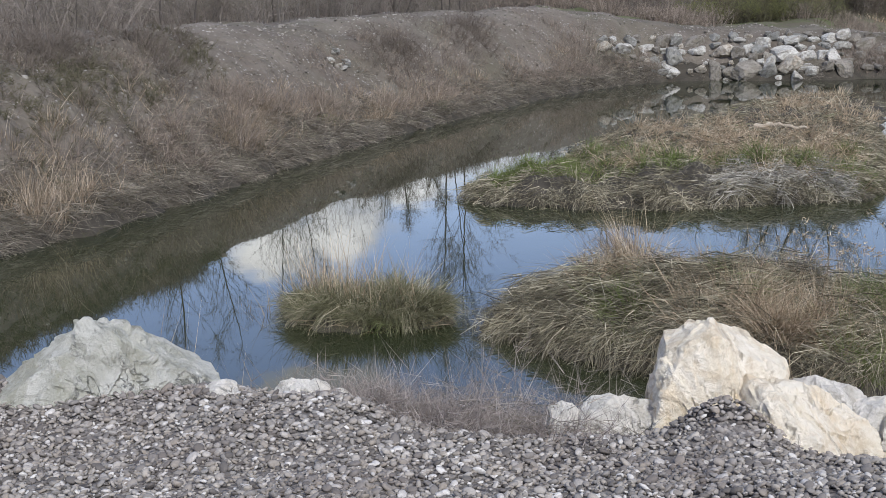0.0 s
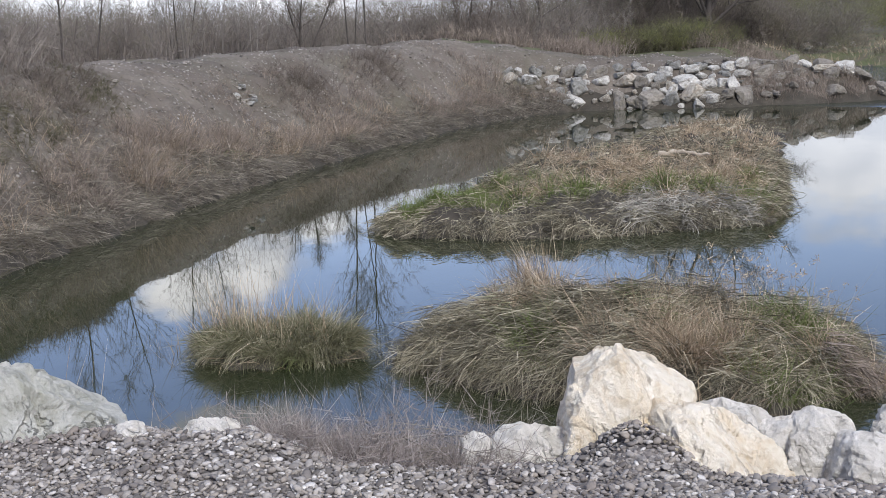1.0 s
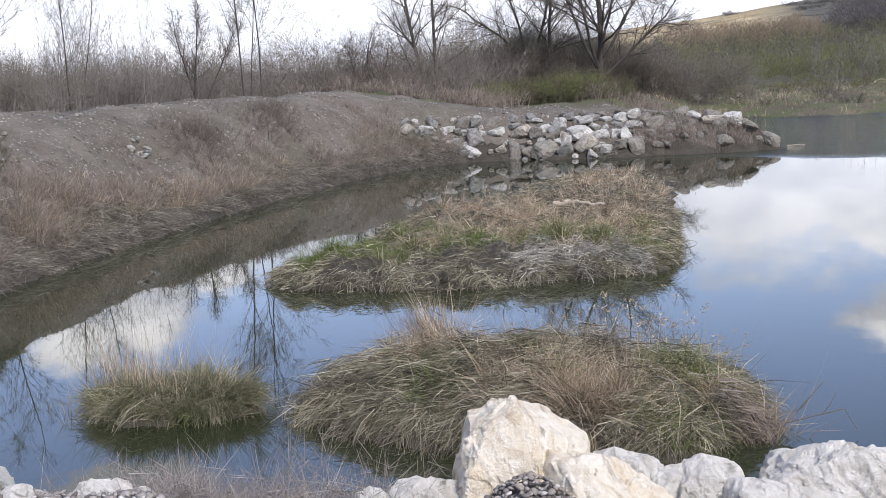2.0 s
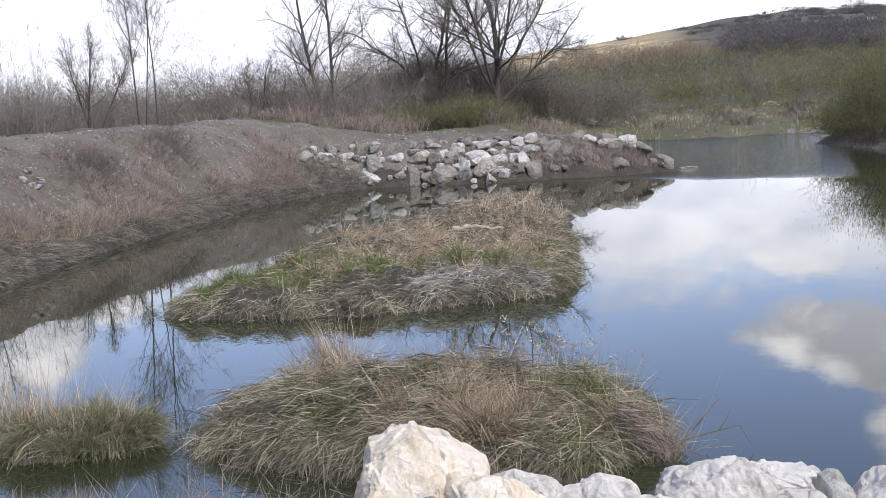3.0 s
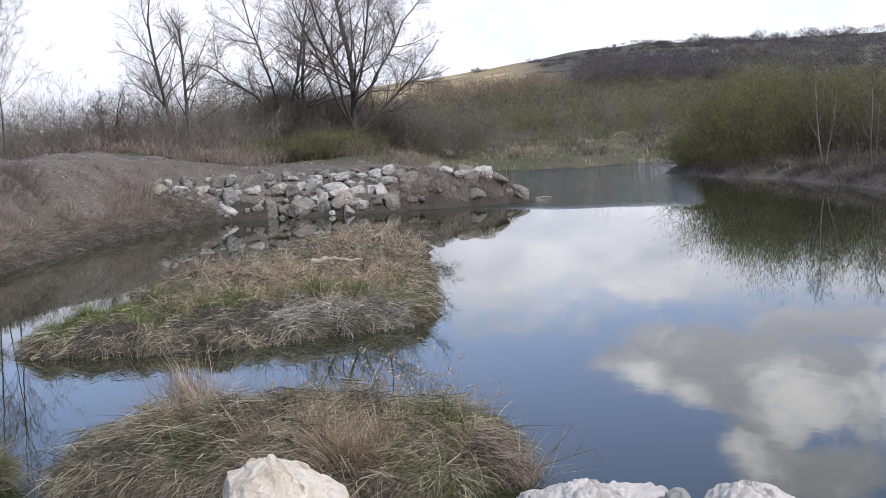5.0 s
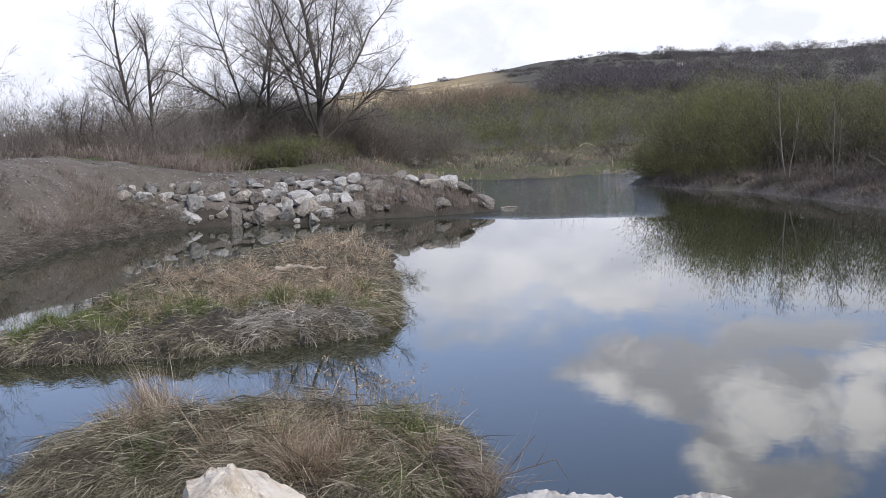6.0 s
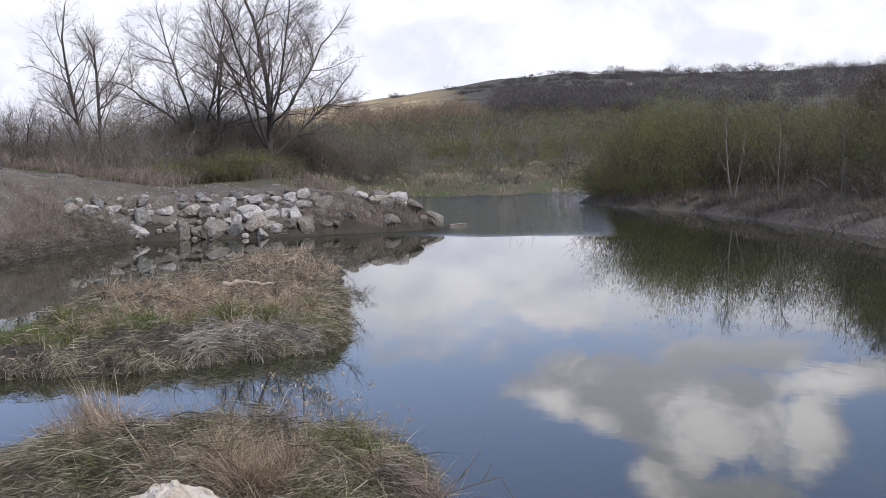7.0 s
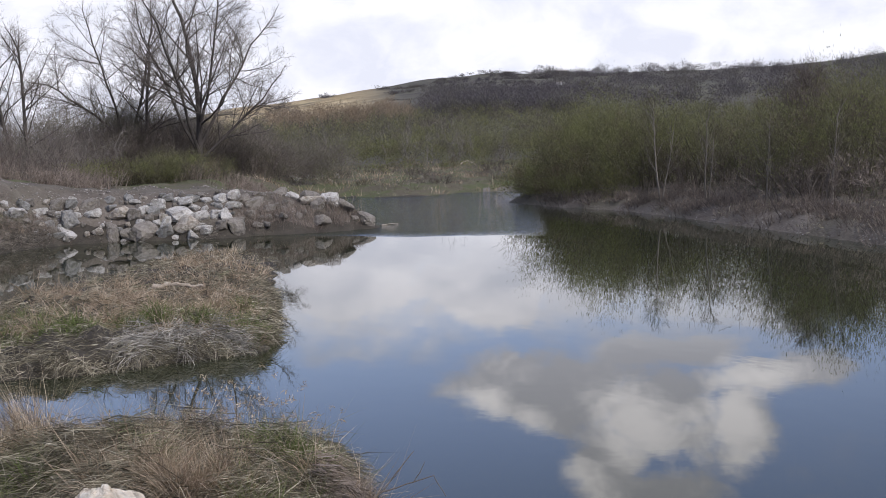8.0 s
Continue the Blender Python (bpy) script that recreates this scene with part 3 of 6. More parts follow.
def gather(lots):
    vs, fs, o = [], [], 0
    for v, f in lots:
        vs.append(v)
        fs.append(f + o)
        o += len(v)
    return np.concatenate(vs), np.concatenate(fs)


def scatter(rng, poly, n, margin=0.0):
    """n points in the outline, at least margin inside."""
    lo, hi = poly.min(0), poly.max(0)
    out = np.zeros((0, 2))
    while len(out) < n:
        p = rng.uniform(lo, hi, (n * 2, 2))
        out = np.concatenate([out, p[inside_distance(p, poly) > margin]])
    return out[:n]


def lift(p, dz=0.0):
    return np.column_stack([p, height(p) + dz])


# ---------------------------------------------------------------- ground and water
def build_ground():
    fine = np.radians(np.arange(-46, 42.01, 0.31))
    rest = np.radians(np.arange(45, 312, 5.0))
    ang = np.concatenate([fine, rest])
    rad = [0.0, 0.0005, 0.3, 0.6, 0.9, 1.2, 1.5, 1.8]
    while rad[-1] < 3800:
        rad.append(rad[-1] * (1.03 if rad[-1] < 8 else 1.014 if rad[-1] < 48 else 1.03 if rad[-1] < 90 else 1.05))
    rad = np.array(rad[1:])
    rr, aa = np.meshgrid(rad, ang, indexing="ij")
    xy = np.column_stack([(rr * np.sin(aa)).ravel(), (rr * np.cos(aa)).ravel() - 0.5])
    z = height(xy)
    v = np.column_stack([xy, z])
    na, nr = len(ang), len(rad)
    i, j = np.meshgrid(np.arange(nr - 1), np.arange(na), indexing="ij")
    a, b = (i * na + j).ravel(), (i * na + (j + 1) % na).ravel()
    faces = np.column_stack([a, b, b + na, a + na])
    mid = v[faces].mean(1)
    dist = np.hypot(mid[:, 0], mid[:, 1])
    idx = np.zeros(len(faces), int)
    idx[(inside_distance(mid[:, :2], LEFT_BANK) > 0.45)] = 1
    idx[(mid[:, 1] > 49) & (dist < 110) & (inside_distance(mid[:, :2], LEFT_BANK) > 0)] = 4
    idx[inside_distance(mid[:, :2], RIGHT_BANK) > -0.6] = 1
    idx[inside_distance(mid[:, :2], RIGHT_BANK) > 4.0] = 4
    idx[inside_distance(mid[:, :2], SANDBAR) + waves(mid[:, :2], (1.4, 0.5), (0.6, 0.3)) > 0.5] = 5
    idx[dist > 110] = 3
    nb = inside_distance(mid[:, :2], NEAR_BANK)
    idx[nb > 1.6] = 2
    me = mesh_of("ground", v, faces, [M_MUD, M_BANK, M_GRAVEL, M_FIELD, M_MEADOW, M_SAND], True, idx)
    return tagged(new("ground", me), "river banks of grey gravel, mud and dry meadow rising to a hill", "ground", kind="structure")


def build_water():
    x = np.linspace(-60, 400, 24)
    y = np.linspace(2, 120, 12)
    xx, yy = np.meshgrid(x, y, indexing="ij")
    v = np.column_stack([xx.ravel(), yy.ravel(), np.zeros(xx.size)])
    i, j = np.meshgrid(np.arange(len(x) - 1), np.arange(len(y) - 1), indexing="ij")
    a = (i * len(y) + j).ravel()
    f = np.column_stack([a, a + len(y), a + len(y) + 1, a + 1])
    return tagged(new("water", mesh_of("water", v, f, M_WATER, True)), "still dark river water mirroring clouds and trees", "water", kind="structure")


ground = build_ground()
water = build_water()


# ---------------------------------------------------------------- boulders
def rock_mesh(name, seed, mat, faces=(), size=1.0, cuts=0, chips=40, chip=(0.01, 0.05), sub=5, rough=0.02):
    """A broken block: flat fracture faces (direction, a point on the face), random cuts, chipped edges and a crumbly skin, all in metres."""
    rng = random.Random(seed)
    bm = bmesh.new()
    bmesh.ops.create_icosphere(bm, subdivisions=sub, radius=1.0)
    u = np.array([v.co[:] for v in bm.verts])
    off = Vector((rng.uniform(0, 50), rng.uniform(0, 50), rng.uniform(0, 50)))
    wob = np.array([noise.noise_vector(v.co * 2.2 + off)[:] for v in bm.verts])
    w = u + wob * 0.018
    r = np.full(len(u), size * 3.0)

    def cut(d, reach):
        f = w @ d
        np.minimum(r, np.where(f > 0.02, reach / np.maximum(f, 0.02), 9e9), out=r)

    for d, p in faces:
        d = np.array(d, float) / np.linalg.norm(d)
        cut(d, max(float(d @ np.array(p)), 0.02))
    for k in range(6 if cuts else 0):
        d = np.array([(k == 0) - (k == 1), (k == 2) - (k == 3), (k == 4) - (k == 5)], float) + [rng.gauss(0, 0.15) for _ in range(3)]
        cut(d / np.linalg.norm(d), size * rng.uniform(0.40, 0.54))
    for _ in range(cuts):
        d = np.array([rng.gauss(0, 1), rng.gauss(0, 1), rng.gauss(0, 1)])
        cut(d / np.linalg.norm(d), size * rng.uniform(0.30, 0.52))
    for _ in range(chips):
        d = np.array([rng.gauss(0, 1), rng.gauss(0, 1), rng.gauss(0, 0.8)])
        d /= np.linalg.norm(d)
        h = float(((w * r[:, None]) @ d).max())
        cut(d, max(h - size * rng.uniform(*chip), size * 0.05))
    skin = []
    for v, k in zip(bm.verts, r):
        q = v.co * (float(k) / size)
        n1 = noise.fractal(q * 2.8 + off, 0.75, 2.1, 5)
        n2 = noise.ridged_multi_fractal(q * 5.0 + off, 0.9, 2.2, 4, 0.9, 2.0)
        bed = (q.z * 1.3 + q.x * 0.6 + n1 * 0.30) * 4.0
        f = bed - math.floor(bed)
        skin.append((n1, n2, min(f * 6, 1.0) - f))
    skin = np.array(skin)
    skin = (skin - skin.mean(0)) / (skin.std(0) + 1e-6)
    skin = np.clip(skin, -2.5, 2.0) @ np.array([0.55, 0.25, 0.40]) * size * rough
    q = u * (r + skin)[:, None]
    warp = q + wob * size * 0.03
    lots = np.random.default_rng(seed)
    for many, slope in ((22, 0.10), (150, 0.20)) if sub > 4 else ((14, 0.22),):
        pick = lots.choice(len(q), many, replace=False)
        near = np.full(len(q), 9e9)
        home = np.zeros(len(q), int)
        for j, i in enumerate(pick):              # each broken face tilts its own way
            d2 = ((warp - warp[i]) ** 2).sum(1)
            home = np.where(d2 < near, j, home)
            near = np.minimum(near, d2)
        way = lots.normal(0, 1, (many, 3))
        way /= np.linalg.norm(way, axis=1, keepdims=True)
        skin = skin + np.clip(((q - q[pick][home]) * way[home]).sum(1) * slope, -0.016 * size, 0.016 * size)
    for v, k, s in zip(bm.verts, r, skin):
        v.co *= float(k + s)
    return from_bm(name, bm, mat, False)


def boulder(seed, x, y, z, turn, mat, label, faces, size=0.5, sub=6, chips=34, chip=(0.008, 0.05), rough=0.013):
    low = [((0, 0, -1), (0, 0, -0.25))]
    ob = new("boulder", rock_mesh("boulder", seed, mat, list(faces) + low, size, 0, chips, chip, sub, rough))
    ob.matrix_world = pose(x, y, z, 0, 0, turn)
    return tagged(ob, label, "boulder", "boulders along the gravel edge")


def block(w, d, h, lean=0.0, top=0.15):
    """The faces of a plain block: w wide, d deep, h above the ground."""
    return [((-1, -0.15, 0.25), (-w / 2, 0, h * 0.4)), ((1, 0.1, 0.3), (w / 2, 0, h * 0.4)), ((0.1, -1, 0.3), (0, -d / 2, h * 0.4)), ((0, 1, 0.2), (0, d / 2, h * 0.4)),
            ((lean, -top, 1), (0, 0, h)), ((0.1, 0.6, 0.8), (0, 0.02, h)), ((-0.6, -0.3, 0.75), (-w * 0.3, 0, h * 0.86)), ((0.7, -0.3, 0.7), (w * 0.3, 0, h * 0.84))]


boulder(11, -2.68, 4.61, 1.45, 29, M_GREY, "large grey-green limestone boulder half sunk in the gravel",
        [((-0.60, -0.10, 0.80), (-0.41, 0, 0.02)), ((0.18, 0, 1), (-0.14, 0, 0.285)), ((0.56, -0.12, 0.80), (0.06, 0, 0.235)), ((-0.25, -1, 0.42), (-0.1, -0.05, 0.20)), ((-0.1, 0.5, 0.85), (-0.1, 0.04, 0.28)),
         ((-0.6, -0.8, 0.45), (-0.30, -0.12, 0.10)), ((0.50, -1, 0.62), (0.06, -0.12, 0.14)), ((0.1, -1, 0.12), (0.0, -0.22, 0.05)), ((1, 0, 0.4), (0.42, 0, 0.0)), ((0, 1, 0.3), (0, 0.24, 0.05))], 0.75, 6, 16)
boulder(23, -0.33, 5.10, 1.275, 4, M_CREAM, "tall cream limestone boulder with a blunt peak",
        [((-1, -0.12, 0.22), (-0.21, 0, 0.2)), ((-0.54, -0.10, 0.84), (-0.02, 0, 0.425)), ((0.60, -0.06, 0.80), (-0.02, 0, 0.43)), ((0.1, 0.55, 0.8), (0, 0.06, 0.43)), ((-0.8, -0.5, 0.5), (-0.16, -0.06, 0.30)),
         ((0.10, -1, 0.30), (0, -0.13, 0.2)), ((-0.20, -0.70, 0.62), (-0.06, -0.06, 0.375)), ((0.62, -0.70, 0.34), (0.16, -0.1, 0.15)), ((1, -0.1, 0.0), (0.27, 0, 0.1)), ((0, 1, 0.1), (0, 0.22, 0.1))], 0.55, 6, 16, (0.004, 0.028))
boulder(37, 0.05, 4.93, 1.20, 0, M_CREAM, "cracked cream limestone slab leaning on the gravel",
        [((0.55, -0.36, 0.72), (-0.06, 0.0, 0.30)), ((-0.85, -0.40, 0.30), (-0.25, -0.08, 0.10)), ((-0.10, -0.92, 0.42), (-0.08, -0.18, 0.12)), ((-0.05, 0, 1), (-0.1, 0, 0.315)), ((0.2, 0.55, 0.8), (-0.05, 0.04, 0.30)),
         ((1, -0.1, 0.45), (0.31, 0, 0.0)), ((0.45, -0.85, 0.3), (0.2, -0.18, 0.02)), ((0.2, 1, 0.2), (0, 0.14, 0.1))], 0.6, 6)
boulder(41, 0.11, 5.20, 1.27, -2, M_WHITE, "pale limestone boulder wedged behind cream blocks", block(0.30, 0.26, 0.185, 0.15), 0.3, 5)
boulder(53, -0.70, 5.03, 1.215, 8, M_WHITE, "pale grey boulder beside a cream block",
        [((-0.5, -0.3, 0.8), (-0.08, 0, 0.18)), ((0.42, -0.4, 0.85), (0.05, 0, 0.185)), ((0, 0.5, 0.85), (0, 0.02, 0.18)), ((0, -1, 0.3), (0, -0.12, 0.05)), ((1, 0, 0.2), (0.17, 0, 0.05)), ((-1, 0, 0.2), (-0.16, 0, 0.05)), ((0, 1, 0.2), (0, 0.13, 0))], 0.34, 5)
boulder(59, -0.90, 5.0, 1.215, 10, M_WHITE, "small grey stone at the gravel edge", block(0.16, 0.16, 0.15, 0.3), 0.2, 5)
boulder(61, -1.87, 4.66, 1.415, 21, M_WHITE, "small pale stone among dead brush", block(0.22, 0.16, 0.10, 0.15), 0.22, 5)
boulder(67, -1.74, 4.70, 1.41, 40, M_WHITE, "low pale stone among dead brush", block(0.12, 0.10, 0.06), 0.14, 4)
boulder(71, -2.17, 4.57, 1.475, 25, M_WHITE, "flat pale stone on the gravel", block(0.11, 0.09, 0.05), 0.13, 4)
boulder(73, 0.29, 5.12, 1.235, 18, M_WHITE, "grey angular stone between boulders", block(0.24, 0.2, 0.18, -0.3), 0.28, 5)
boulder(74, 0.43, 5.08, 1.25, -5, M_WHITE, "pointed pale grey boulder on the bank", block(0.27, 0.22, 0.205, 0.35), 0.3, 5)
boulder(76, 0.70, 4.90, 1.19, -8, M_WHITE, "low white slab sloping to the gravel",
        [((0.18, -0.5, 0.85), (0, 0, 0.22)), ((-0.8, -0.4, 0.4), (-0.28, 0, 0.05)), ((0, -1, 0.5), (0, -0.2, 0.05)), ((1, 0, 0.3), (0.3, 0, 0.05)), ((0, 1, 0.2), (0, 0.16, 0)), ((0.1, 0.5, 0.85), (0, 0.03, 0.21))], 0.5, 6)
boulder(79, 0.98, 5.12, 1.195, -10, M_WHITE, "broad grey boulder with a flat sloping top",
        [((0.10, -0.22, 0.95), (0, 0, 0.30)), ((0, 0.5, 0.85), (0, 0.02, 0.305)), ((-0.62, -0.2, 0.75), (-0.19, 0, 0.28)), ((0, -1, 0.45), (0, -0.17, 0.15)), ((0.55, -0.1, 0.8), (0.20, 0, 0.26)), ((1, 0, 0.3), (0.32, 0, 0.1)), ((-1, 0, 0.1), (-0.36, 0, 0.1)), ((0, 1, 0.2), (0, 0.25, 0))], 0.6, 6)
boulder(83, 1.31, 5.02, 1.205, 10, M_GREY, "narrow dark grey stone between boulders", block(0.15, 0.2, 0.26), 0.24, 5)
boulder(89, 1.58, 4.98, 1.18, -20, M_WHITE, "angular grey boulder at the end of the row", block(0.42, 0.36, 0.31, 0.2), 0.45, 5)


# ---------------------------------------------------------------- stone facing of the dyke
def riprap():
    """Quarry stones on the dyke's face; a few kinds of block, each laid by hand."""
    kinds = [(Q_PALE, "pale grey quarry stone on the dyke"), (Q_PALE, "pale grey quarry stone on the dyke"), (Q_WARM, "cream quarry stone on the dyke"),
             (Q_GREY, "grey-green quarry stone on the dyke"), (Q_BROWN, "brown-grey quarry stone on the dyke")]
    meshes = [[rock_mesh("quarry_stone", 200 + 10 * k + j, m, (), 1.0, 5, 3, (0.02, 0.10), 3, 0.014) for j in range(6)] for k, (m, _) in enumerate(kinds)]
    rng = random.Random(5)
    taken = []

    def lay(x, y, w, h, kind, sink=0.42):
        ob = new("quarry_stone", rng.choice(meshes[kind]))
        ob.matrix_world = pose(x, y, on_ground(x, y) + h * (0.5 - sink), rng.uniform(-28, 28), rng.uniform(-28, 28), rng.uniform(0, 360)) @ Matrix.Diagonal((w * 1.25, w * 1.0, h * 1.25, 1))
        tagged(ob, kinds[kind][1], "stone", "quarry stones of the dyke")
        taken.append((x, y, w))

    for x, y, w, h, k in [(-0.87, 45.06, 0.49, 0.39, 0), (-0.28, 44.6, 0.78, 0.39, 1), (0.0, 44.0, 0.77, 0.52, 2), (-1.33, 43.84, 0.8, 0.48, 4),
                          (1.37, 44.12, 0.38, 0.58, 0), (-2.08, 44.8, 0.68, 0.35, 2), (0.48, 44.32, 0.54, 0.35, 1), (-2.37, 43.98, 0.38, 0.57, 4),
                          (-1.9, 43.98, 0.38, 0.48, 4), (-0.7, 43.78, 0.48, 0.34, 3), (0.19, 43.62, 0.47, 0.38, 0), (-0.4, 43.66, 0.28, 0.28, 0),
                          (-3.75, 44.45, 0.58, 0.54, 3), (-3.9, 44.07, 0.67, 0.35, 1), (-1.7, 44.47, 0.39, 0.48, 4), (1.58, 44.82, 0.49, 0.23, 0)]:
        lay(x, y, w, h, k)
    for x, y, w, h, k in [(1.0, 44.27, 0.31, 0.31, 1), (4.25, 45.35, 0.6, 0.24, 2), (4.95, 45.5, 0.62, 0.36, 0), (3.7, 45.6, 0.4, 0.2, 1),
                          (5.5, 45.35, 0.55, 0.34, 4), (6.15, 45.3, 0.7, 0.34, 4), (4.4, 46.3, 0.6, 0.5, 4), (-0.31, 45.18, 0.24, 0.2, 1),
                          (-0.65, 44.16, 0.29, 0.38, 0), (-1.4, 44.68, 0.29, 0.29, 1), (0.32, 44.86, 0.39, 0.2, 0), (-1.69, 45.41, 0.4, 0.16, 0),
                          (1.2, 43.75, 0.47, 0.38, 4), (-4.78, 45.0, 0.44, 0.28, 0), (-5.3, 44.6, 0.43, 0.24, 3), (-5.5, 43.9, 0.48, 0.35, 1)]:
        lay(x, y, w, h, k)
    tries = 0
    while len(taken) < 175 and tries < 9000:
        tries += 1
        x = rng.uniform(-6.2, 6.2)
        y = rng.uniform(43.4, 46.4)
        d = float(inside_distance(np.array([[x, y]]), LEFT_BANK)[0])
        if d < 0.1 or d > 1.9 or (x > 1.8 and d < 0.3) or (-3.4 < x < -2.6 and rng.random() < 0.75) or (x > 1.8 and rng.random() < 0.6):
            continue
        w = rng.choice((0.14, 0.18, 0.22, 0.28, 0.34, 0.44, 0.55))
        if all(math.hypot(x - a, y - b) > (w + c) * 0.37 for a, b, c in taken):
            lay(x, y, w, w * rng.uniform(0.5, 0.9), rng.choice((0, 1, 2, 3, 3, 4, 4, 4)) if x < 1.8 else 4, 0.46)


riprap()


# ---------------------------------------------------------------- grass
def grass(name, lots, mat, label):
    v, f = gather(lots)
    return tagged(new(name, mesh_of(name, v, f, mat)), label, "grass", kind="stuff")


def up_ways(rng, n, lean, out=None):
    a = rng.uniform(0, 6.283, n)
    w = np.stack([np.cos(a) * lean, np.sin(a) * lean, np.ones(n)], 1)
    if out is not None:
        w[:, :2] += out
    return w


def outward(p, poly, step=0.15):
    """The way from each point to the nearest open water."""
    gx = inside_distance(p + [step, 0], poly) - inside_distance(p - [step, 0], poly)
    gy = inside_distance(p + [0, step], poly) - inside_distance(p - [0, step], poly)
    g = -np.stack([gx, gy], 1)
    return g / (np.linalg.norm(g, axis=1, keepdims=True) + 1e-6)


def tuft_lot(rng, centres, per, spread, tall, lean, width, droop=0.25):
    """Tufts: blades that fan out of each centre."""
    n = len(centres) * per
    c = np.repeat(centres, per, axis=0)
    off = rng.normal(0, 1, (n, 2)) * np.repeat(np.broadcast_to(spread, (len(centres),)), per)[:, None]
    size = np.repeat(rng.uniform(0.7, 1.25, len(centres)), per)
    ways = np.column_stack([off / (np.abs(off).max() + 1e-6) * lean * 2.2 + rng.normal(0, lean * 0.5, (n, 2)), np.ones(n)])
    lean_all = np.repeat(rng.normal(0, lean * 0.5, (len(centres), 2)), per, axis=0)
    ways[:, :2] += lean_all
    length = tall * size * rng.uniform(0.45, 1.1, n)
    return blades(rng, lift(c + off, -0.02), ways, length, width * rng.uniform(0.6, 1.3, n), droop * rng.uniform(0.2, 1.8, n))


def mat_lot(rng, p, out, length, width, base, flow=0.8):
    """Blades that lie matted on the ground and hang outwards."""
    n = len(p)
    swirl = np.stack([np.sin(p[:, 1] * 2.3 + 1.2 * np.sin(p[:, 0] * 1.7)), np.cos(p[:, 0] * 2.1 + 1.4 * np.sin(p[:, 1] * 1.9))], 1)
    way = np.column_stack([out * flow + swirl * 0.8 + rng.normal(0, 0.75, (n, 2)), rng.uniform(-0.05, 0.6, n)])
    return blades(rng, lift(p, 0) + np.column_stack([np.zeros((n, 2)), rng.uniform(0, base, n)]), way, length, width, rng.uniform(0.2, 0.95, n))


def swirl_lot(rng, centres, per, spread, length, width, out, turn=1.0, base=0.10, fall=(0.3, 0.95)):
    """Fallen tufts: the blades of each lie combed one way and bow down to the ground."""
    nc = len(centres)
    a = np.arctan2(out[:, 1], out[:, 0]) + rng.normal(0, turn, nc)
    size = rng.uniform(0.65, 1.3, nc)
    k = np.repeat(np.arange(nc), per)
    n = len(k)
    b = a[k] + rng.normal(0, 0.42, n)
    p = centres[k] + rng.normal(0, spread, (n, 2))
    flat = rng.uniform(0.7, 1.2, n)
    way = np.column_stack([np.cos(b) * flat, np.sin(b) * flat, rng.uniform(0.05, 0.55, n)])
    root = lift(p, 0) + np.column_stack([np.zeros((n, 2)), rng.uniform(0, base, n) + (rng.uniform(0, 0.13, nc))[k]])
    return blades(rng, root, way, length * size[k] * rng.uniform(0.55, 1.15, n), width * rng.uniform(0.5, 1.3, n), rng.uniform(*fall, n), 2)


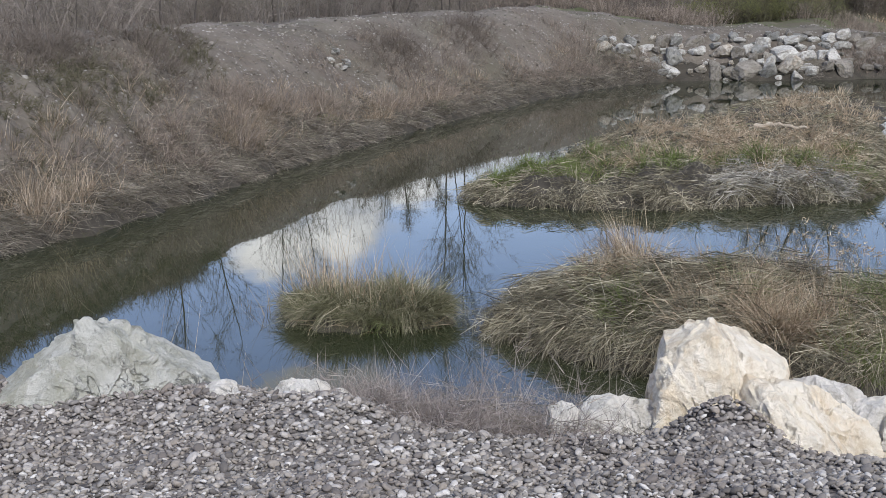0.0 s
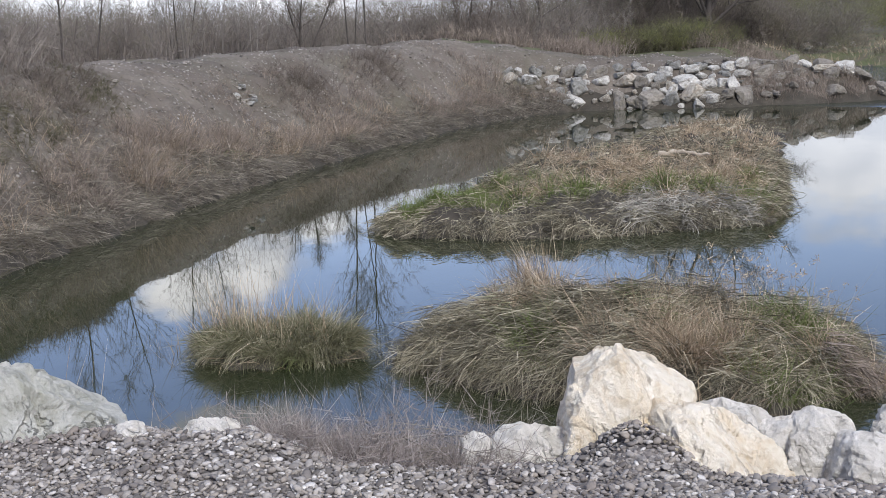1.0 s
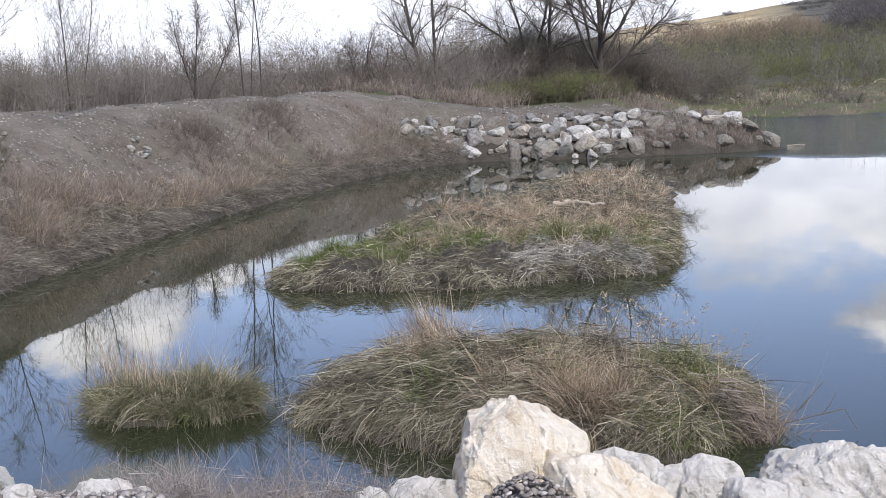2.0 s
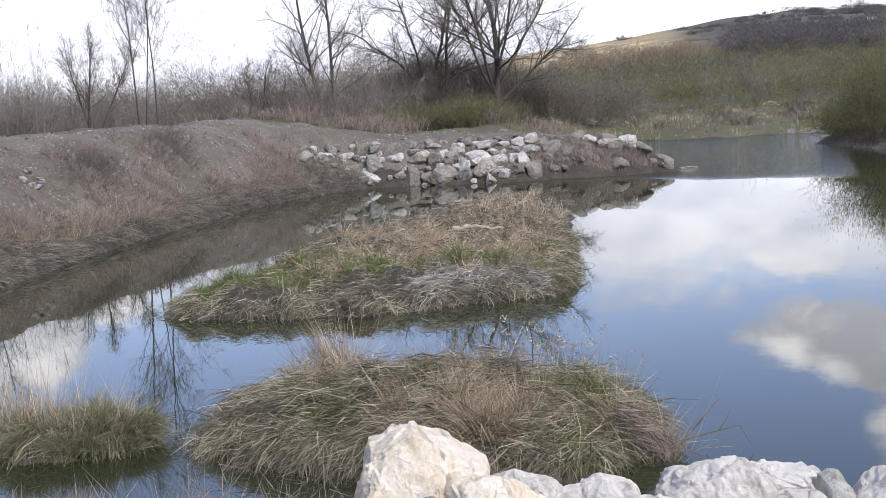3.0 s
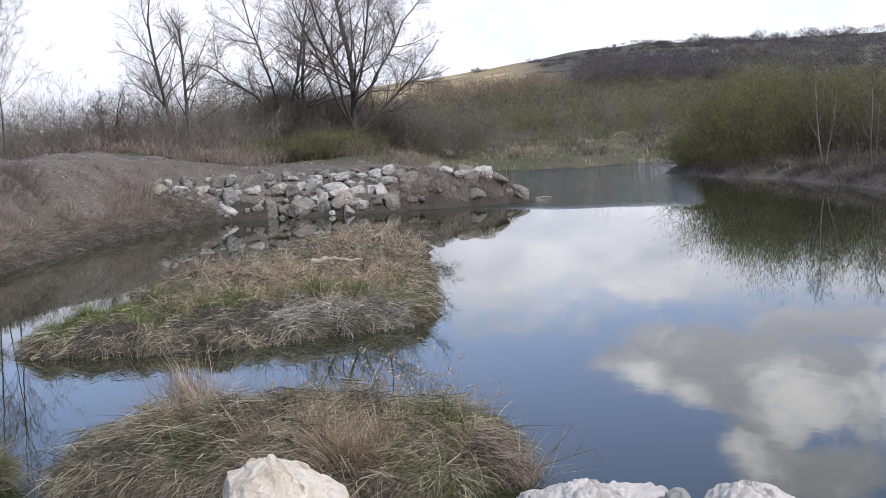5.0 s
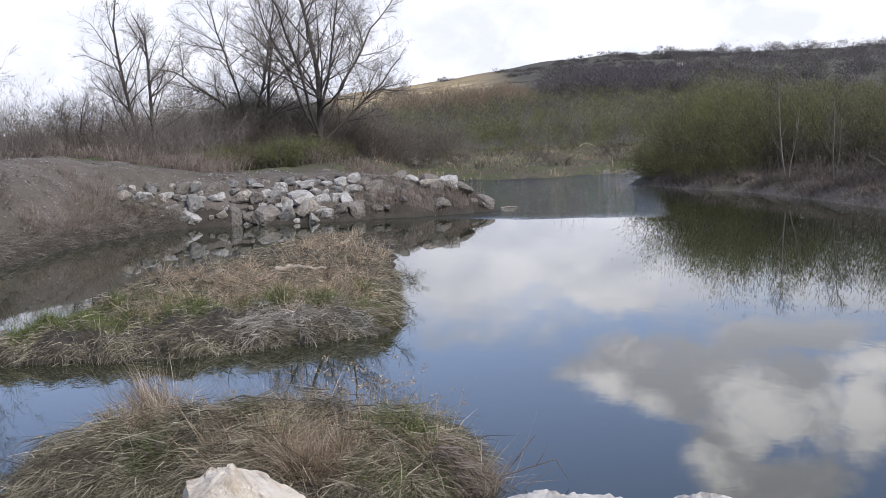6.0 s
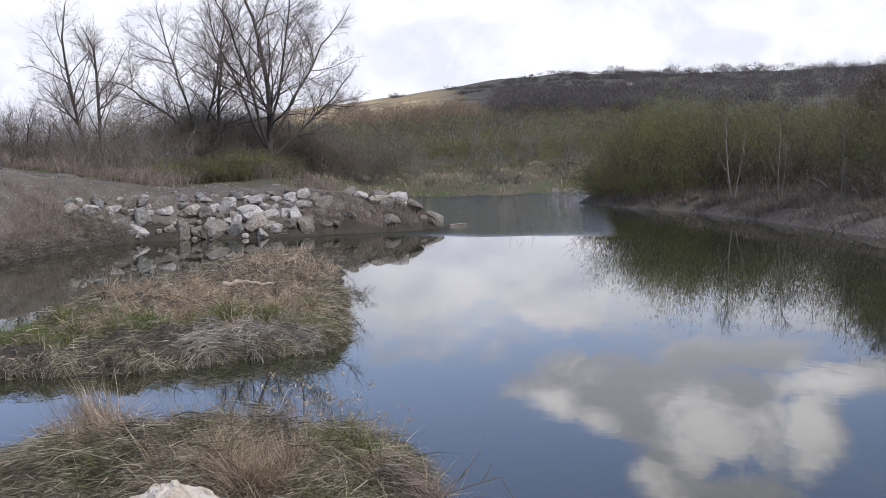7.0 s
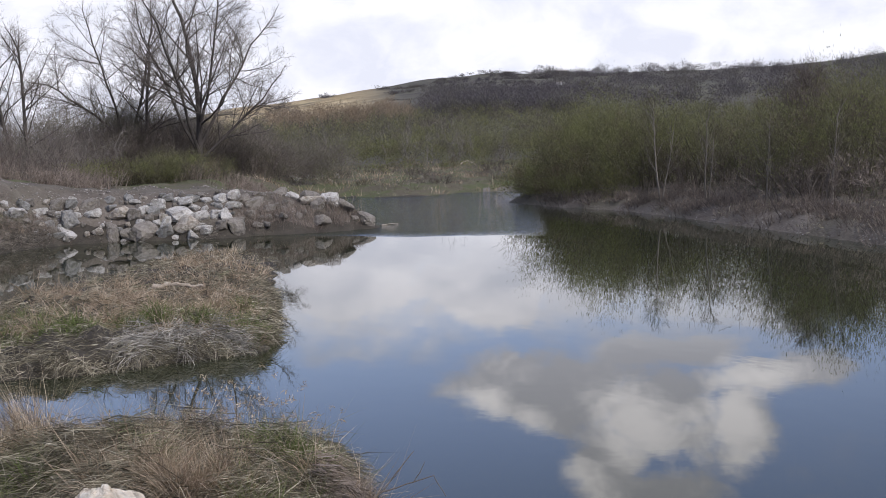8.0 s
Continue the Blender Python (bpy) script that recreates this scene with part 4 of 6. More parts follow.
def near_island():
    rng = np.random.default_rng(21)
    p = scatter(rng, NEAR_ISLAND, 4500, 0.0)
    n = len(p)
    lots = [mat_lot(rng, p, outward(p, NEAR_ISLAND), rng.uniform(0.15, 0.40, n), rng.uniform(0.004, 0.008, n), 0.06, 0.3)]
    c = scatter(rng, NEAR_ISLAND, 330, 0.06)
    lots.append(swirl_lot(rng, c, 52, 0.06, 0.44, 0.0060, outward(c, NEAR_ISLAND), 2.2, 0.12, (0.35, 1.0)))
    c = scatter(rng, NEAR_ISLAND, 150, 0.12)
    lots.append(swirl_lot(rng, c, 20, 0.05, 0.55, 0.0068, outward(c, NEAR_ISLAND), 2.4, 0.20, (0.45, 1.0)))
    edge = scatter(rng, NEAR_ISLAND, 3000, -0.05)
    edge = edge[inside_distance(edge, NEAR_ISLAND) < 0.16][:130]
    lots.append(swirl_lot(rng, edge, 52, 0.06, 0.42, 0.0062, outward(edge, NEAR_ISLAND), 0.9, 0.14, (0.8, 1.5)))
    c = scatter(rng, NEAR_ISLAND, 40, 0.15)
    lots.append(tuft_lot(rng, c, 34, 0.06, 0.40, 0.8, 0.008, 0.6))
    grass("matted_grass", lots, M_STRAW, "matted straw-coloured dead grass over the near islet")
    c = np.concatenate([rng.normal((-0.15, 10.45), (0.36, 0.30), (40, 2)), rng.normal((-0.5, 11.7), (0.6, 0.4), (20, 2)), rng.normal((1.15, 10.5), (0.12, 0.2), (12, 2))])
    lots = [tuft_lot(rng, c, 100, 0.08, 0.66, 0.65, 0.0065, 0.38)]
    n = 620                                                   # one tall sheaf leaning over the back edge
    p = rng.normal((-1.52, 12.45), (0.10, 0.06), (n, 2))
    way = np.column_stack([rng.normal(-0.24, 0.15, n), rng.normal(0, 0.12, n), np.ones(n)])
    lots.append(blades(rng, lift(p, 0.02), way, rng.uniform(0.30, 0.86, n), rng.uniform(0.004, 0.009, n), rng.uniform(0.05, 0.30, n), 2))
    p = scatter(rng, NEAR_ISLAND, 1500, 0.0)                  # thin upright stems along the back edge
    p = p[(inside_distance(p, NEAR_ISLAND) < 0.28) & (p[:, 0] > -0.1) & (p[:, 1] > 11.1)][:120]
    n = len(p)
    way = np.column_stack([rng.normal(0, 0.20, n), rng.normal(0, 0.15, n), np.ones(n)])
    lots.append(blades(rng, lift(p, 0.02), way, rng.uniform(0.25, 0.62, n), rng.uniform(0.003, 0.006, n), rng.uniform(0.0, 0.35, n), 2))
    c = rng.normal((-2.05, 12.0), (0.25, 0.18), (12, 2))
    lots.append(tuft_lot(rng, c, 60, 0.07, 0.36, 0.5, 0.007, 0.5))
    grass("tan_sedge", lots, M_TAN, "tan dead sedge tufts on the near islet")
    c = np.concatenate([rng.normal((1.2, 10.55), (0.08, 0.12), (7, 2)), rng.normal((1.1, 10.3), (0.1, 0.1), (4, 2))])
    grass("russet_sedge", [swirl_lot(rng, c, 60, 0.05, 0.36, 0.008, np.tile([1.0, -0.3], (len(c), 1)), 0.5, 0.22, (0.6, 1.3))], M_TWIG_RED, "russet bundle of broken stems at the islet's edge")
    c = np.concatenate([rng.normal((0.65, 11.2), (0.16, 0.2), (14, 2)), rng.normal((-0.3, 12.1), (0.10, 0.1), (9, 2)), rng.normal((0.98, 10.9), (0.2, 0.2), (10, 2)),
                        rng.normal((0.6, 10.1), (0.25, 0.2), (12, 2)), rng.normal((1.05, 9.95), (0.2, 0.12), (8, 2)), rng.normal((-1.4, 10.7), (0.5, 0.2), (5, 2))])
    c = c[inside_distance(c, NEAR_ISLAND) > 0.02]
    lots = [tuft_lot(rng, c, 80, 0.09, 0.50, 0.5, 0.0065, 0.35)]
    grass("young_grass", lots, M_GREEN, "young green grass sprouting between dead straw")
    c = rng.normal((0.55, 12.2), (0.42, 0.12), (60, 2))
    lots = [tuft_lot(rng, c, 4, 0.03, 0.66, 0.16, 0.007, 0.05)]
    heads = lots[0][0].reshape(-1, 5, 3)[:, 4]
    k = np.repeat(heads, 7, axis=0)
    lots.append(blades(rng, k + rng.normal(0, 0.014, k.shape), rng.normal(0, 1, k.shape) + [0, 0, 0.8], rng.uniform(0.02, 0.06, len(k)), np.full(len(k), 0.008), 0.2, 2))
    grass("seed_stalks", lots, M_TAN, "dry stalks with seed heads at the islet's edge")


def far_island():
    rng = np.random.default_rng(22)
    p = scatter(rng, FAR_ISLAND, 15000, 0.0)
    p = p[rng.uniform(0, 1, len(p)) < np.clip(1.55 - (p[:, 1] - 18) * 0.11, 0.30, 1)]
    n = len(p)
    lots = [mat_lot(rng, p, outward(p, FAR_ISLAND), rng.uniform(0.12, 0.36, n), rng.uniform(0.006, 0.012, n), 0.06)]
    c = scatter(rng, FAR_ISLAND, 560, 0.15)
    c = c[rng.uniform(0, 1, len(c)) < np.clip(1.4 - (c[:, 1] - 18) * 0.06, 0.35, 1)]
    lots.append(swirl_lot(rng, c, 22, 0.10, 0.32, 0.0095, outward(c, FAR_ISLAND), 1.6, 0.05))
    edge = scatter(rng, FAR_ISLAND, 14000, -0.08)
    near = inside_distance(edge, FAR_ISLAND)
    edge = edge[(near < 0.26) & (edge[:, 1] < 27)][:420]
    lots.append(swirl_lot(rng, edge, 32, 0.09, 0.36, 0.0100, outward(edge, FAR_ISLAND), 0.8, 0.10, (0.7, 1.3)))
    c = scatter(rng, FAR_ISLAND, 130, 0.05)
    lots.append(tuft_lot(rng, c, 40, 0.09, 0.34, 0.7, 0.011, 0.55))
    grass("matted_grass", lots, M_STRAW, "grey-brown trampled dead grass over the far islet")
    c = np.column_stack([rng.uniform(-1.0, 0.9, 54), rng.uniform(18.1, 19.6, 54)])
    c = c[inside_distance(c, FAR_ISLAND) > 0.0]
    grass("bleached_straw", [swirl_lot(rng, c, 50, 0.10, 0.44, 0.010, outward(c, FAR_ISLAND), 0.7, 0.18)], M_PALE, "bleached grey straw combed towards the water")
    a = np.concatenate([rng.normal((-1.0, 22.4), (0.7, 0.8), (60, 2)), rng.normal((-0.9, 20.9), (0.5, 0.4), (16, 2)), rng.normal((0.7, 22.6), (0.4, 1.3), (40, 2)), rng.normal((-0.6, 25.4), (0.9, 0.8), (22, 2)),
                        rng.normal((-2.4, 25.4), (0.6, 0.8), (18, 2)), rng.normal((-3.7, 25.0), (0.25, 0.7), (16, 2)), rng.normal((-2.6, 20.6), (0.6, 0.6), (12, 2)), rng.normal((0.3, 19.6), (0.5, 0.4), (14, 2))])
    a = a[inside_distance(a, FAR_ISLAND) > 0.10]
    b = scatter(rng, FAR_ISLAND, 900, 0.2)
    b = b[(b[:, 0] > -0.6) & (b[:, 1] > 25)][:90]
    grass("tan_sedge", [tuft_lot(rng, a, 70, 0.12, 0.54, 0.85, 0.0095, 0.5), tuft_lot(rng, b, 44, 0.15, 0.38, 0.6, 0.014, 0.4)],
          M_TAN, "tan dead sedge standing in tufts on the far islet")
    c = np.concatenate([rng.normal((-4.25, 19.3), (0.22, 0.4), (22, 2)), rng.normal((-3.75, 20.6), (0.22, 0.8), (38, 2)), rng.normal((-2.85, 22.0), (0.3, 0.4), (16, 2)), rng.normal((-3.4, 19.4), (0.4, 0.4), (12, 2)),
                        rng.normal((0.85, 19.7), (0.18, 0.5), (24, 2)), rng.normal((-0.15, 20.7), (0.40, 0.25), (18, 2)), rng.normal((-1.3, 20.4), (0.5, 0.3), (8, 2)), rng.normal((-2.2, 19.6), (0.5, 0.3), (8, 2)), rng.normal((1.0, 22.0), (0.15, 1.2), (12, 2))])
    c = c[inside_distance(c, FAR_ISLAND) > 0.05]
    grass("young_grass", [tuft_lot(rng, c, 72, 0.13, 0.38, 0.5, 0.0095, 0.30)], M_GREEN, "fresh green grass along the far islet")


def tussock():
    rng = np.random.default_rng(23)
    root = tagged(new("sedge_tussock"), "olive sedge tussock with tan reeds standing in water", "tussock")
    root.location = (-3.86, 11.45, 0)

    def piece(name, lots, mat, label):
        v, f = gather(lots)
        part(name, mesh_of(name, v - [-3.86, 11.45, 0], f, mat), root, label)

    p = scatter(rng, TUSSOCK, 5200, 0.02)
    n = len(p)
    out = outward(p, TUSSOCK)
    d = inside_distance(p, TUSSOCK)
    way = np.column_stack([out * np.clip(0.9 - d * 2.2, 0.0, 1)[:, None] + rng.normal(0, 0.32, (n, 2)), rng.uniform(0.5, 1.2, n)])
    piece("foliage", [blades(rng, lift(p, 0.05), way, rng.uniform(0.22, 0.52, n), rng.uniform(0.005, 0.010, n), rng.uniform(0.1, 0.9, n))], M_TUSSOCK, "olive sedge blades")
    c = scatter(rng, TUSSOCK, 900, 0.0)
    c = c[inside_distance(c, TUSSOCK) < 0.12][:90]
    piece("skirt", [swirl_lot(rng, c, 34, 0.05, 0.34, 0.0055, outward(c, TUSSOCK), 0.9, 0.14, (0.6, 1.4))], M_TUSSOCK, "olive blades bowed to the water")
    c = rng.normal((-4.0, 11.6), (0.40, 0.16), (26, 2))
    piece("dead_reeds", [tuft_lot(rng, c, 18, 0.08, 0.80, 0.20, 0.007, 0.12)], M_TAN, "tan dead reeds")
    c = np.array([(-3.86 + 0.7 * math.cos(a), 11.45 + 0.42 * math.sin(a)) for a in np.linspace(3.3, 6.1, 9)])
    piece("hanging_blades", [tuft_lot(rng, c, 12, 0.05, 0.5, 1.1, 0.006, 0.9)], M_TAN, "tan blades hanging into the water")


def left_bank_grass():
    rng = np.random.default_rng(24)

    def strip(n, lo, hi, y0=8.0, y1=43.8):
        out = np.zeros((0, 2))
        while len(out) < n:
            q = np.column_stack([rng.uniform(-17, 1, n * 6), rng.uniform(y0, y1, n * 6)])
            q = q[rng.uniform(0, 1, len(q)) < np.clip(26 / q[:, 1], 0, 1)]
            d = inside_distance(q, LEFT_BANK)
            out = np.concatenate([out, q[(d > lo) & (d < hi)]])
        return out[:n]

    p = strip(26000, 0.0, 1.25)
    n = len(p)
    far = p[:, 1] / 20
    lots = [mat_lot(rng, p, outward(p, LEFT_BANK), rng.uniform(0.18, 0.5, n), rng.uniform(0.005, 0.010, n) * np.clip(far, 0.8, 2), 0.08, 0.1)]
    p = strip(12000, 0.9, 2.4)
    p = p[(waves(p, (3.1, 1.0), (1.2, 0.7)) > -0.1)]
    n = len(p)
    lots.append(mat_lot(rng, p, outward(p, LEFT_BANK), rng.uniform(0.12, 0.4, n), rng.uniform(0.005, 0.010, n), 0.06, 0.4))
    c = strip(520, 0.0, 1.1)
    lots.append(swirl_lot(rng, c, 26, 0.12, 0.46, 0.009, outward(c, LEFT_BANK), 2.6, 0.08, (0.4, 1.1)))
    c = strip(260, 0.0, 0.25)
    lots.append(swirl_lot(rng, c, 22, 0.10, 0.34, 0.009, outward(c, LEFT_BANK), 0.9, 0.08, (0.6, 1.3)))
    c = strip(330, 0.15, 1.5)
    lots.append(tuft_lot(rng, c, 46, 0.13, 0.34, 0.5, 0.008, 0.45))
    grass("matted_grass", lots, M_SHORE, "dry grey straw matted along the far water's edge")
    c = strip(150, 0.5, 1.9)
    tall = [(-9.5, 15.3), (-9.6, 15.6), (-9.4, 14.9), (-9.7, 16.1), (-9.6, 22.0), (-9.7, 22.5), (-9.5, 21.5), (-9.9, 23.8), (-9.6, 26.2), (-9.0, 27.4), (-9.1, 28.3), (-8.9, 29.7), (-8.6, 31.3)]
    t = np.repeat(np.array(tall), 5, axis=0) + rng.normal(0, 0.18, (len(tall) * 5, 2))
    red = np.concatenate([rng.normal((-8.6, 33.6), (0.5, 1.2), (26, 2)), rng.normal((-6.0, 42.6), (0.8, 0.7), (30, 2)), rng.normal((-4.6, 43.9), (0.6, 0.3), (16, 2)),
                          np.column_stack([rng.uniform(1.6, 6.3, 70), rng.uniform(44.1, 45.4, 70)])])
    red = red[inside_distance(red, LEFT_BANK) > 0.15]
    grass("tan_sedge", [tuft_lot(rng, c, 40, 0.11, 0.50, 0.5, 0.009, 0.35), tuft_lot(rng, t, 44, 0.09, 0.80, 0.42, 0.009, 0.3)],
          M_TAN_DULL, "tan dead sedge and reeds along the bank's foot")
    grass("russet_sedge", [tuft_lot(rng, red, 64, 0.17, 0.46, 0.4, 0.011, 0.3)], M_TWIG_RED, "russet dead weeds at the dyke's foot")


near_island()
far_island()
tussock()
left_bank_grass()


# ---------------------------------------------------------------- bare shrubs and trees
def tubes(lines, sides):
    """Tapered tubes along polylines: each is (points (k, 3), radii (k))."""
    vs, fs, o = [], [], 0
    ang = np.linspace(0, 2 * math.pi, sides, endpoint=False)
    for pts, rad in lines:
        k = len(pts)
        t = np.gradient(pts, axis=0)
        t /= np.linalg.norm(t, axis=1, keepdims=True) + 1e-9
        ref = np.array([0.31, 0.95, 0.05]) if abs(t[0, 2]) > 0.8 else np.array([0.1, 0.05, 1.0])
        a = np.cross(t, ref)
        a /= np.linalg.norm(a, axis=1, keepdims=True) + 1e-9
        b = np.cross(t, a)
        ring = pts[:, None] + (a[:, None] * np.cos(ang)[None, :, None] + b[:, None] * np.sin(ang)[None, :, None]) * rad[:, None, None]
        vs.append(ring.reshape(-1, 3))
        i, j = np.meshgrid(np.arange(k - 1), np.arange(sides), indexing="ij")
        q = (i * sides + j).ravel()
        r = (i * sides + (j + 1) % sides).ravel()
        fs.append(np.column_stack([q, r, r + sides, q + sides]) + o)
        o += k * sides
    return np.concatenate(vs), np.concatenate(fs)


def grow(rng, start, way, length, radius, level, out, plan):
    """A limb and all that grows from it. plan, level by level: (children, length ratio, spread, wobble, lift, points)."""
    kids, ratio, spread, wob, rise, k = plan[level]
    pts = [np.array(start, float)]
    d = np.array(way, float) / np.linalg.norm(way)
    for _ in range(k):
        d = d + rng.normal(0, wob, 3) + np.array([0, 0, rise])
        d /= np.linalg.norm(d)
        pts.append(pts[-1] + d * length / k)
    pts = np.array(pts)
    rad = radius * np.linspace(1, 0.42 if level + 1 < len(plan) else 0.3, k + 1)
    out[level].append((pts, rad))
    if level + 1 >= len(plan):
        return
    for c in range(kids):
        u = rng.uniform(0.28, 1.0) if c else 1.0
        f = u * k
        i = min(int(f), k - 1)
        at_ = pts[i] + (pts[i + 1] - pts[i]) * (f - i)
        base = pts[i + 1] - pts[i]
        base /= np.linalg.norm(base)
        side = rng.normal(0, 1, 3)
        side -= base * side.dot(base)
        side /= np.linalg.norm(side) + 1e-9
        s = spread * rng.uniform(0.5, 1.25) * (0.45 if c == 0 else 1.0)
        grow(rng, at_, base * math.cos(s) + side * math.sin(s), length * ratio * rng.uniform(0.7, 1.15) * (1.15 - 0.35 * u), radius * (0.6 if c == 0 else 0.33 - 0.07 * level) * (1.1 - 0.35 * u), level + 1, out, plan)


def tree(seed, x, y, stems, plan, bark, twigs, label, spray=(14, 0.7, 5), sink=0.1):
    """stems: (dx, dy, way, length, radius) of each main stem. spray: twigs on each small limb, their length, and their own side twigs."""
    rng = np.random.default_rng(seed)
    out = [[] for _ in plan]
    for dx, dy, way, length, radius, *fork in stems:
        grow(rng, (dx, dy, fork[0] if fork else -sink), way, length, radius, 0, out, plan)
    root = new("tree")
    root.matrix_world = pose(x, y, on_ground(x, y))
    each = plan[0][0]                             # limbs on every stem
    for k, stem in enumerate(out[0]):
        v, f = tubes([stem], 8)
        bole = part("stem" if k else "trunk", mesh_of("stem", v, f, bark, True), root)
        for limb in out[1][k * each:(k + 1) * each]:
            v, f = tubes([limb], 5)
            part("limb", mesh_of("limb", v, f, bark, True), bole)
    v, f = tubes(out[2], 3)
    f = np.concatenate([f[:, [0, 1, 2]], f[:, [0, 2, 3]]])
    many, size, side = spray
    limbs = [p for p, _ in out[2]] + [p for p, _ in out[1]]
    a, way = [], []
    for p in limbs:
        k = len(p) - 1
        u = rng.uniform(0.15, 1.0, many) * k
        i = np.minimum(u.astype(int), k - 1)
        a.append(p[i] + (p[i + 1] - p[i]) * (u - i)[:, None])
        w = p[i + 1] - p[i]
        way.append(w / np.linalg.norm(w, axis=1, keepdims=True))
    a, way = np.concatenate(a), np.concatenate(way)
    n = len(a)
    way = way + rng.normal(0, 0.6, (n, 3)) + [0, 0, 0.10]
    way /= np.linalg.norm(way, axis=1, keepdims=True)
    length = size * rng.uniform(0.4, 1.2, n)
    lots = [(v, f), blades(rng, a, way, length, np.full(n, 0.009), 0.0, 2)]
    k = np.repeat(np.arange(n), side)
    b = a[k] + way[k] * (length[k] * rng.uniform(0.2, 0.95, len(k)))[:, None]
    lots.append(blades(rng, b, way[k] + rng.normal(0, 0.5, (len(k), 3)) + [0, 0, 0.15], length[k] * rng.uniform(0.25, 0.6, len(k)), np.full(len(k), 0.007), 0.0, 1))
    v, f = gather(lots)
    part("crown", mesh_of("crown", v, f, twigs, False), root, "fine bare twigs")
    return tagged(root, label, "tree")


PLAN_BIG = [(15, 0.46, 0.92, 0.06, 0.01, 9), (13, 0.45, 0.9, 0.11, 0.03, 6), (0, 0, 0, 0.13, 0.03, 5)]
PLAN_SLIM = [(15, 0.30, 0.75, 0.025, 0.02, 10), (5, 0.5, 0.55, 0.09, 0.10, 5), (0, 0, 0, 0.10, 0.08, 4)]
PLAN_MID = [(16, 0.44, 0.90, 0.10, 0.01, 9), (11, 0.48, 0.85, 0.14, 0.02, 5), (0, 0, 0, 0.14, 0.03, 4)]
PLAN_TWIN = [(16, 0.34, 0.85, 0.045, 0.02, 9), (9, 0.48, 0.8, 0.12, 0.05, 5), (0, 0, 0, 0.12, 0.05, 4)]

tree(31, 0.75, 70.0, [(0.0, 0, (0.10, 0, 1), 8.8, 0.20), (0.02, 0.05, (-0.52, 0.1, 1), 6.6, 0.09, 1.3), (0.12, -0.05, (0.90, -0.1, 0.80), 4.5, 0.10, 0.9),
                      (0.1, 0.1, (0.46, 0.3, 1), 6.8, 0.10, 1.6), (0.05, -0.1, (-0.24, -0.3, 1), 7.4, 0.10, 1.4), (0.05, 0.0, (0.24, -0.2, 1), 7.2, 0.09, 2.0)], PLAN_BIG, M_BARK, M_TWIG_CROWN,
     "large bare spreading willow behind the dyke", (11, 0.44, 3))
tree(32, -2.7, 72.0, [(0, 0, (-0.15, 0.1, 1), 7.0, 0.12), (-0.2, 0.2, (-0.75, 0, 1), 5.6, 0.09, 1.6), (0.5, 0, (0.12, -0.2, 1), 7.4, 0.12), (-0.1, 0.1, (-0.45, 0.2, 1), 6.4, 0.09, 1.2)], PLAN_MID, M_BARK, M_TWIG_CROWN,
     "bare grey tree in a thicket beside the willow", (8, 0.5, 3))
tree(33, -7.35, 64.5, [(-0.2, 0, (-0.30, 0, 1), 6.9, 0.12), (0.15, 0.1, (0.0, 0.1, 1), 6.4, 0.12), (-0.3, 0.1, (-0.55, 0.3, 1), 4.4, 0.05)], PLAN_TWIN, M_BARK, M_TWIG_CROWN,
     "bare twin-stemmed tree with crooked limbs", (7, 0.55, 3))
tree(34, -11.2, 42.6, [(-0.05, 0, (-0.05, 0, 1), 6.6, 0.030), (0.12, 0.1, (0.06, 0.05, 1), 6.0, 0.022), (0.55, 0.1, (-0.015, 0, 1), 6.3, 0.028)], PLAN_SLIM, M_BARK, M_TWIG_CROWN,
     "slender bare poplar with upright stems", (8, 0.5, 4))
tree(35, -17.3, 34.2, [(0, 0, (0.02, 0, 1), 5.2, 0.035), (0.9, 0.2, (0.16, 0.1, 1), 4.4, 0.028)], PLAN_SLIM, M_BARK, M_TWIG_DARK, "bare young tree on the bank's crest", (5, 0.5, 3))
tree(36, -17.6, 43.4, [(0, 0, (0.0, 0, 1), 5.2, 0.03), (0.3, 0, (0.22, 0.1, 1), 4.6, 0.025)], PLAN_SLIM, M_BARK, M_TWIG_CROWN, "bare young tree on the bank's crest", (4, 0.5, 3))
tree(37, -15.4, 50.5, [(0, 0, (0.1, 0, 1), 3.4, 0.05), (0.2, 0, (-0.3, 0.1, 1), 3.2, 0.04), (0.4, 0, (0.4, 0.1, 1), 3.0, 0.04)], PLAN_SLIM, M_BARK, M_TWIG_DARK, "bare bushy tree in the thicket", (5, 0.5, 4))
tree(38, -9.6, 56.0, [(0, 0, (0.1, 0, 1), 3.0, 0.05), (0.2, 0, (-0.3, 0.1, 1), 2.8, 0.04), (0.4, 0, (0.4, 0.1, 1), 2.6, 0.04)], PLAN_SLIM, M_BARK, M_TWIG_DARK, "bare bushy tree in the thicket", (5, 0.5, 4))


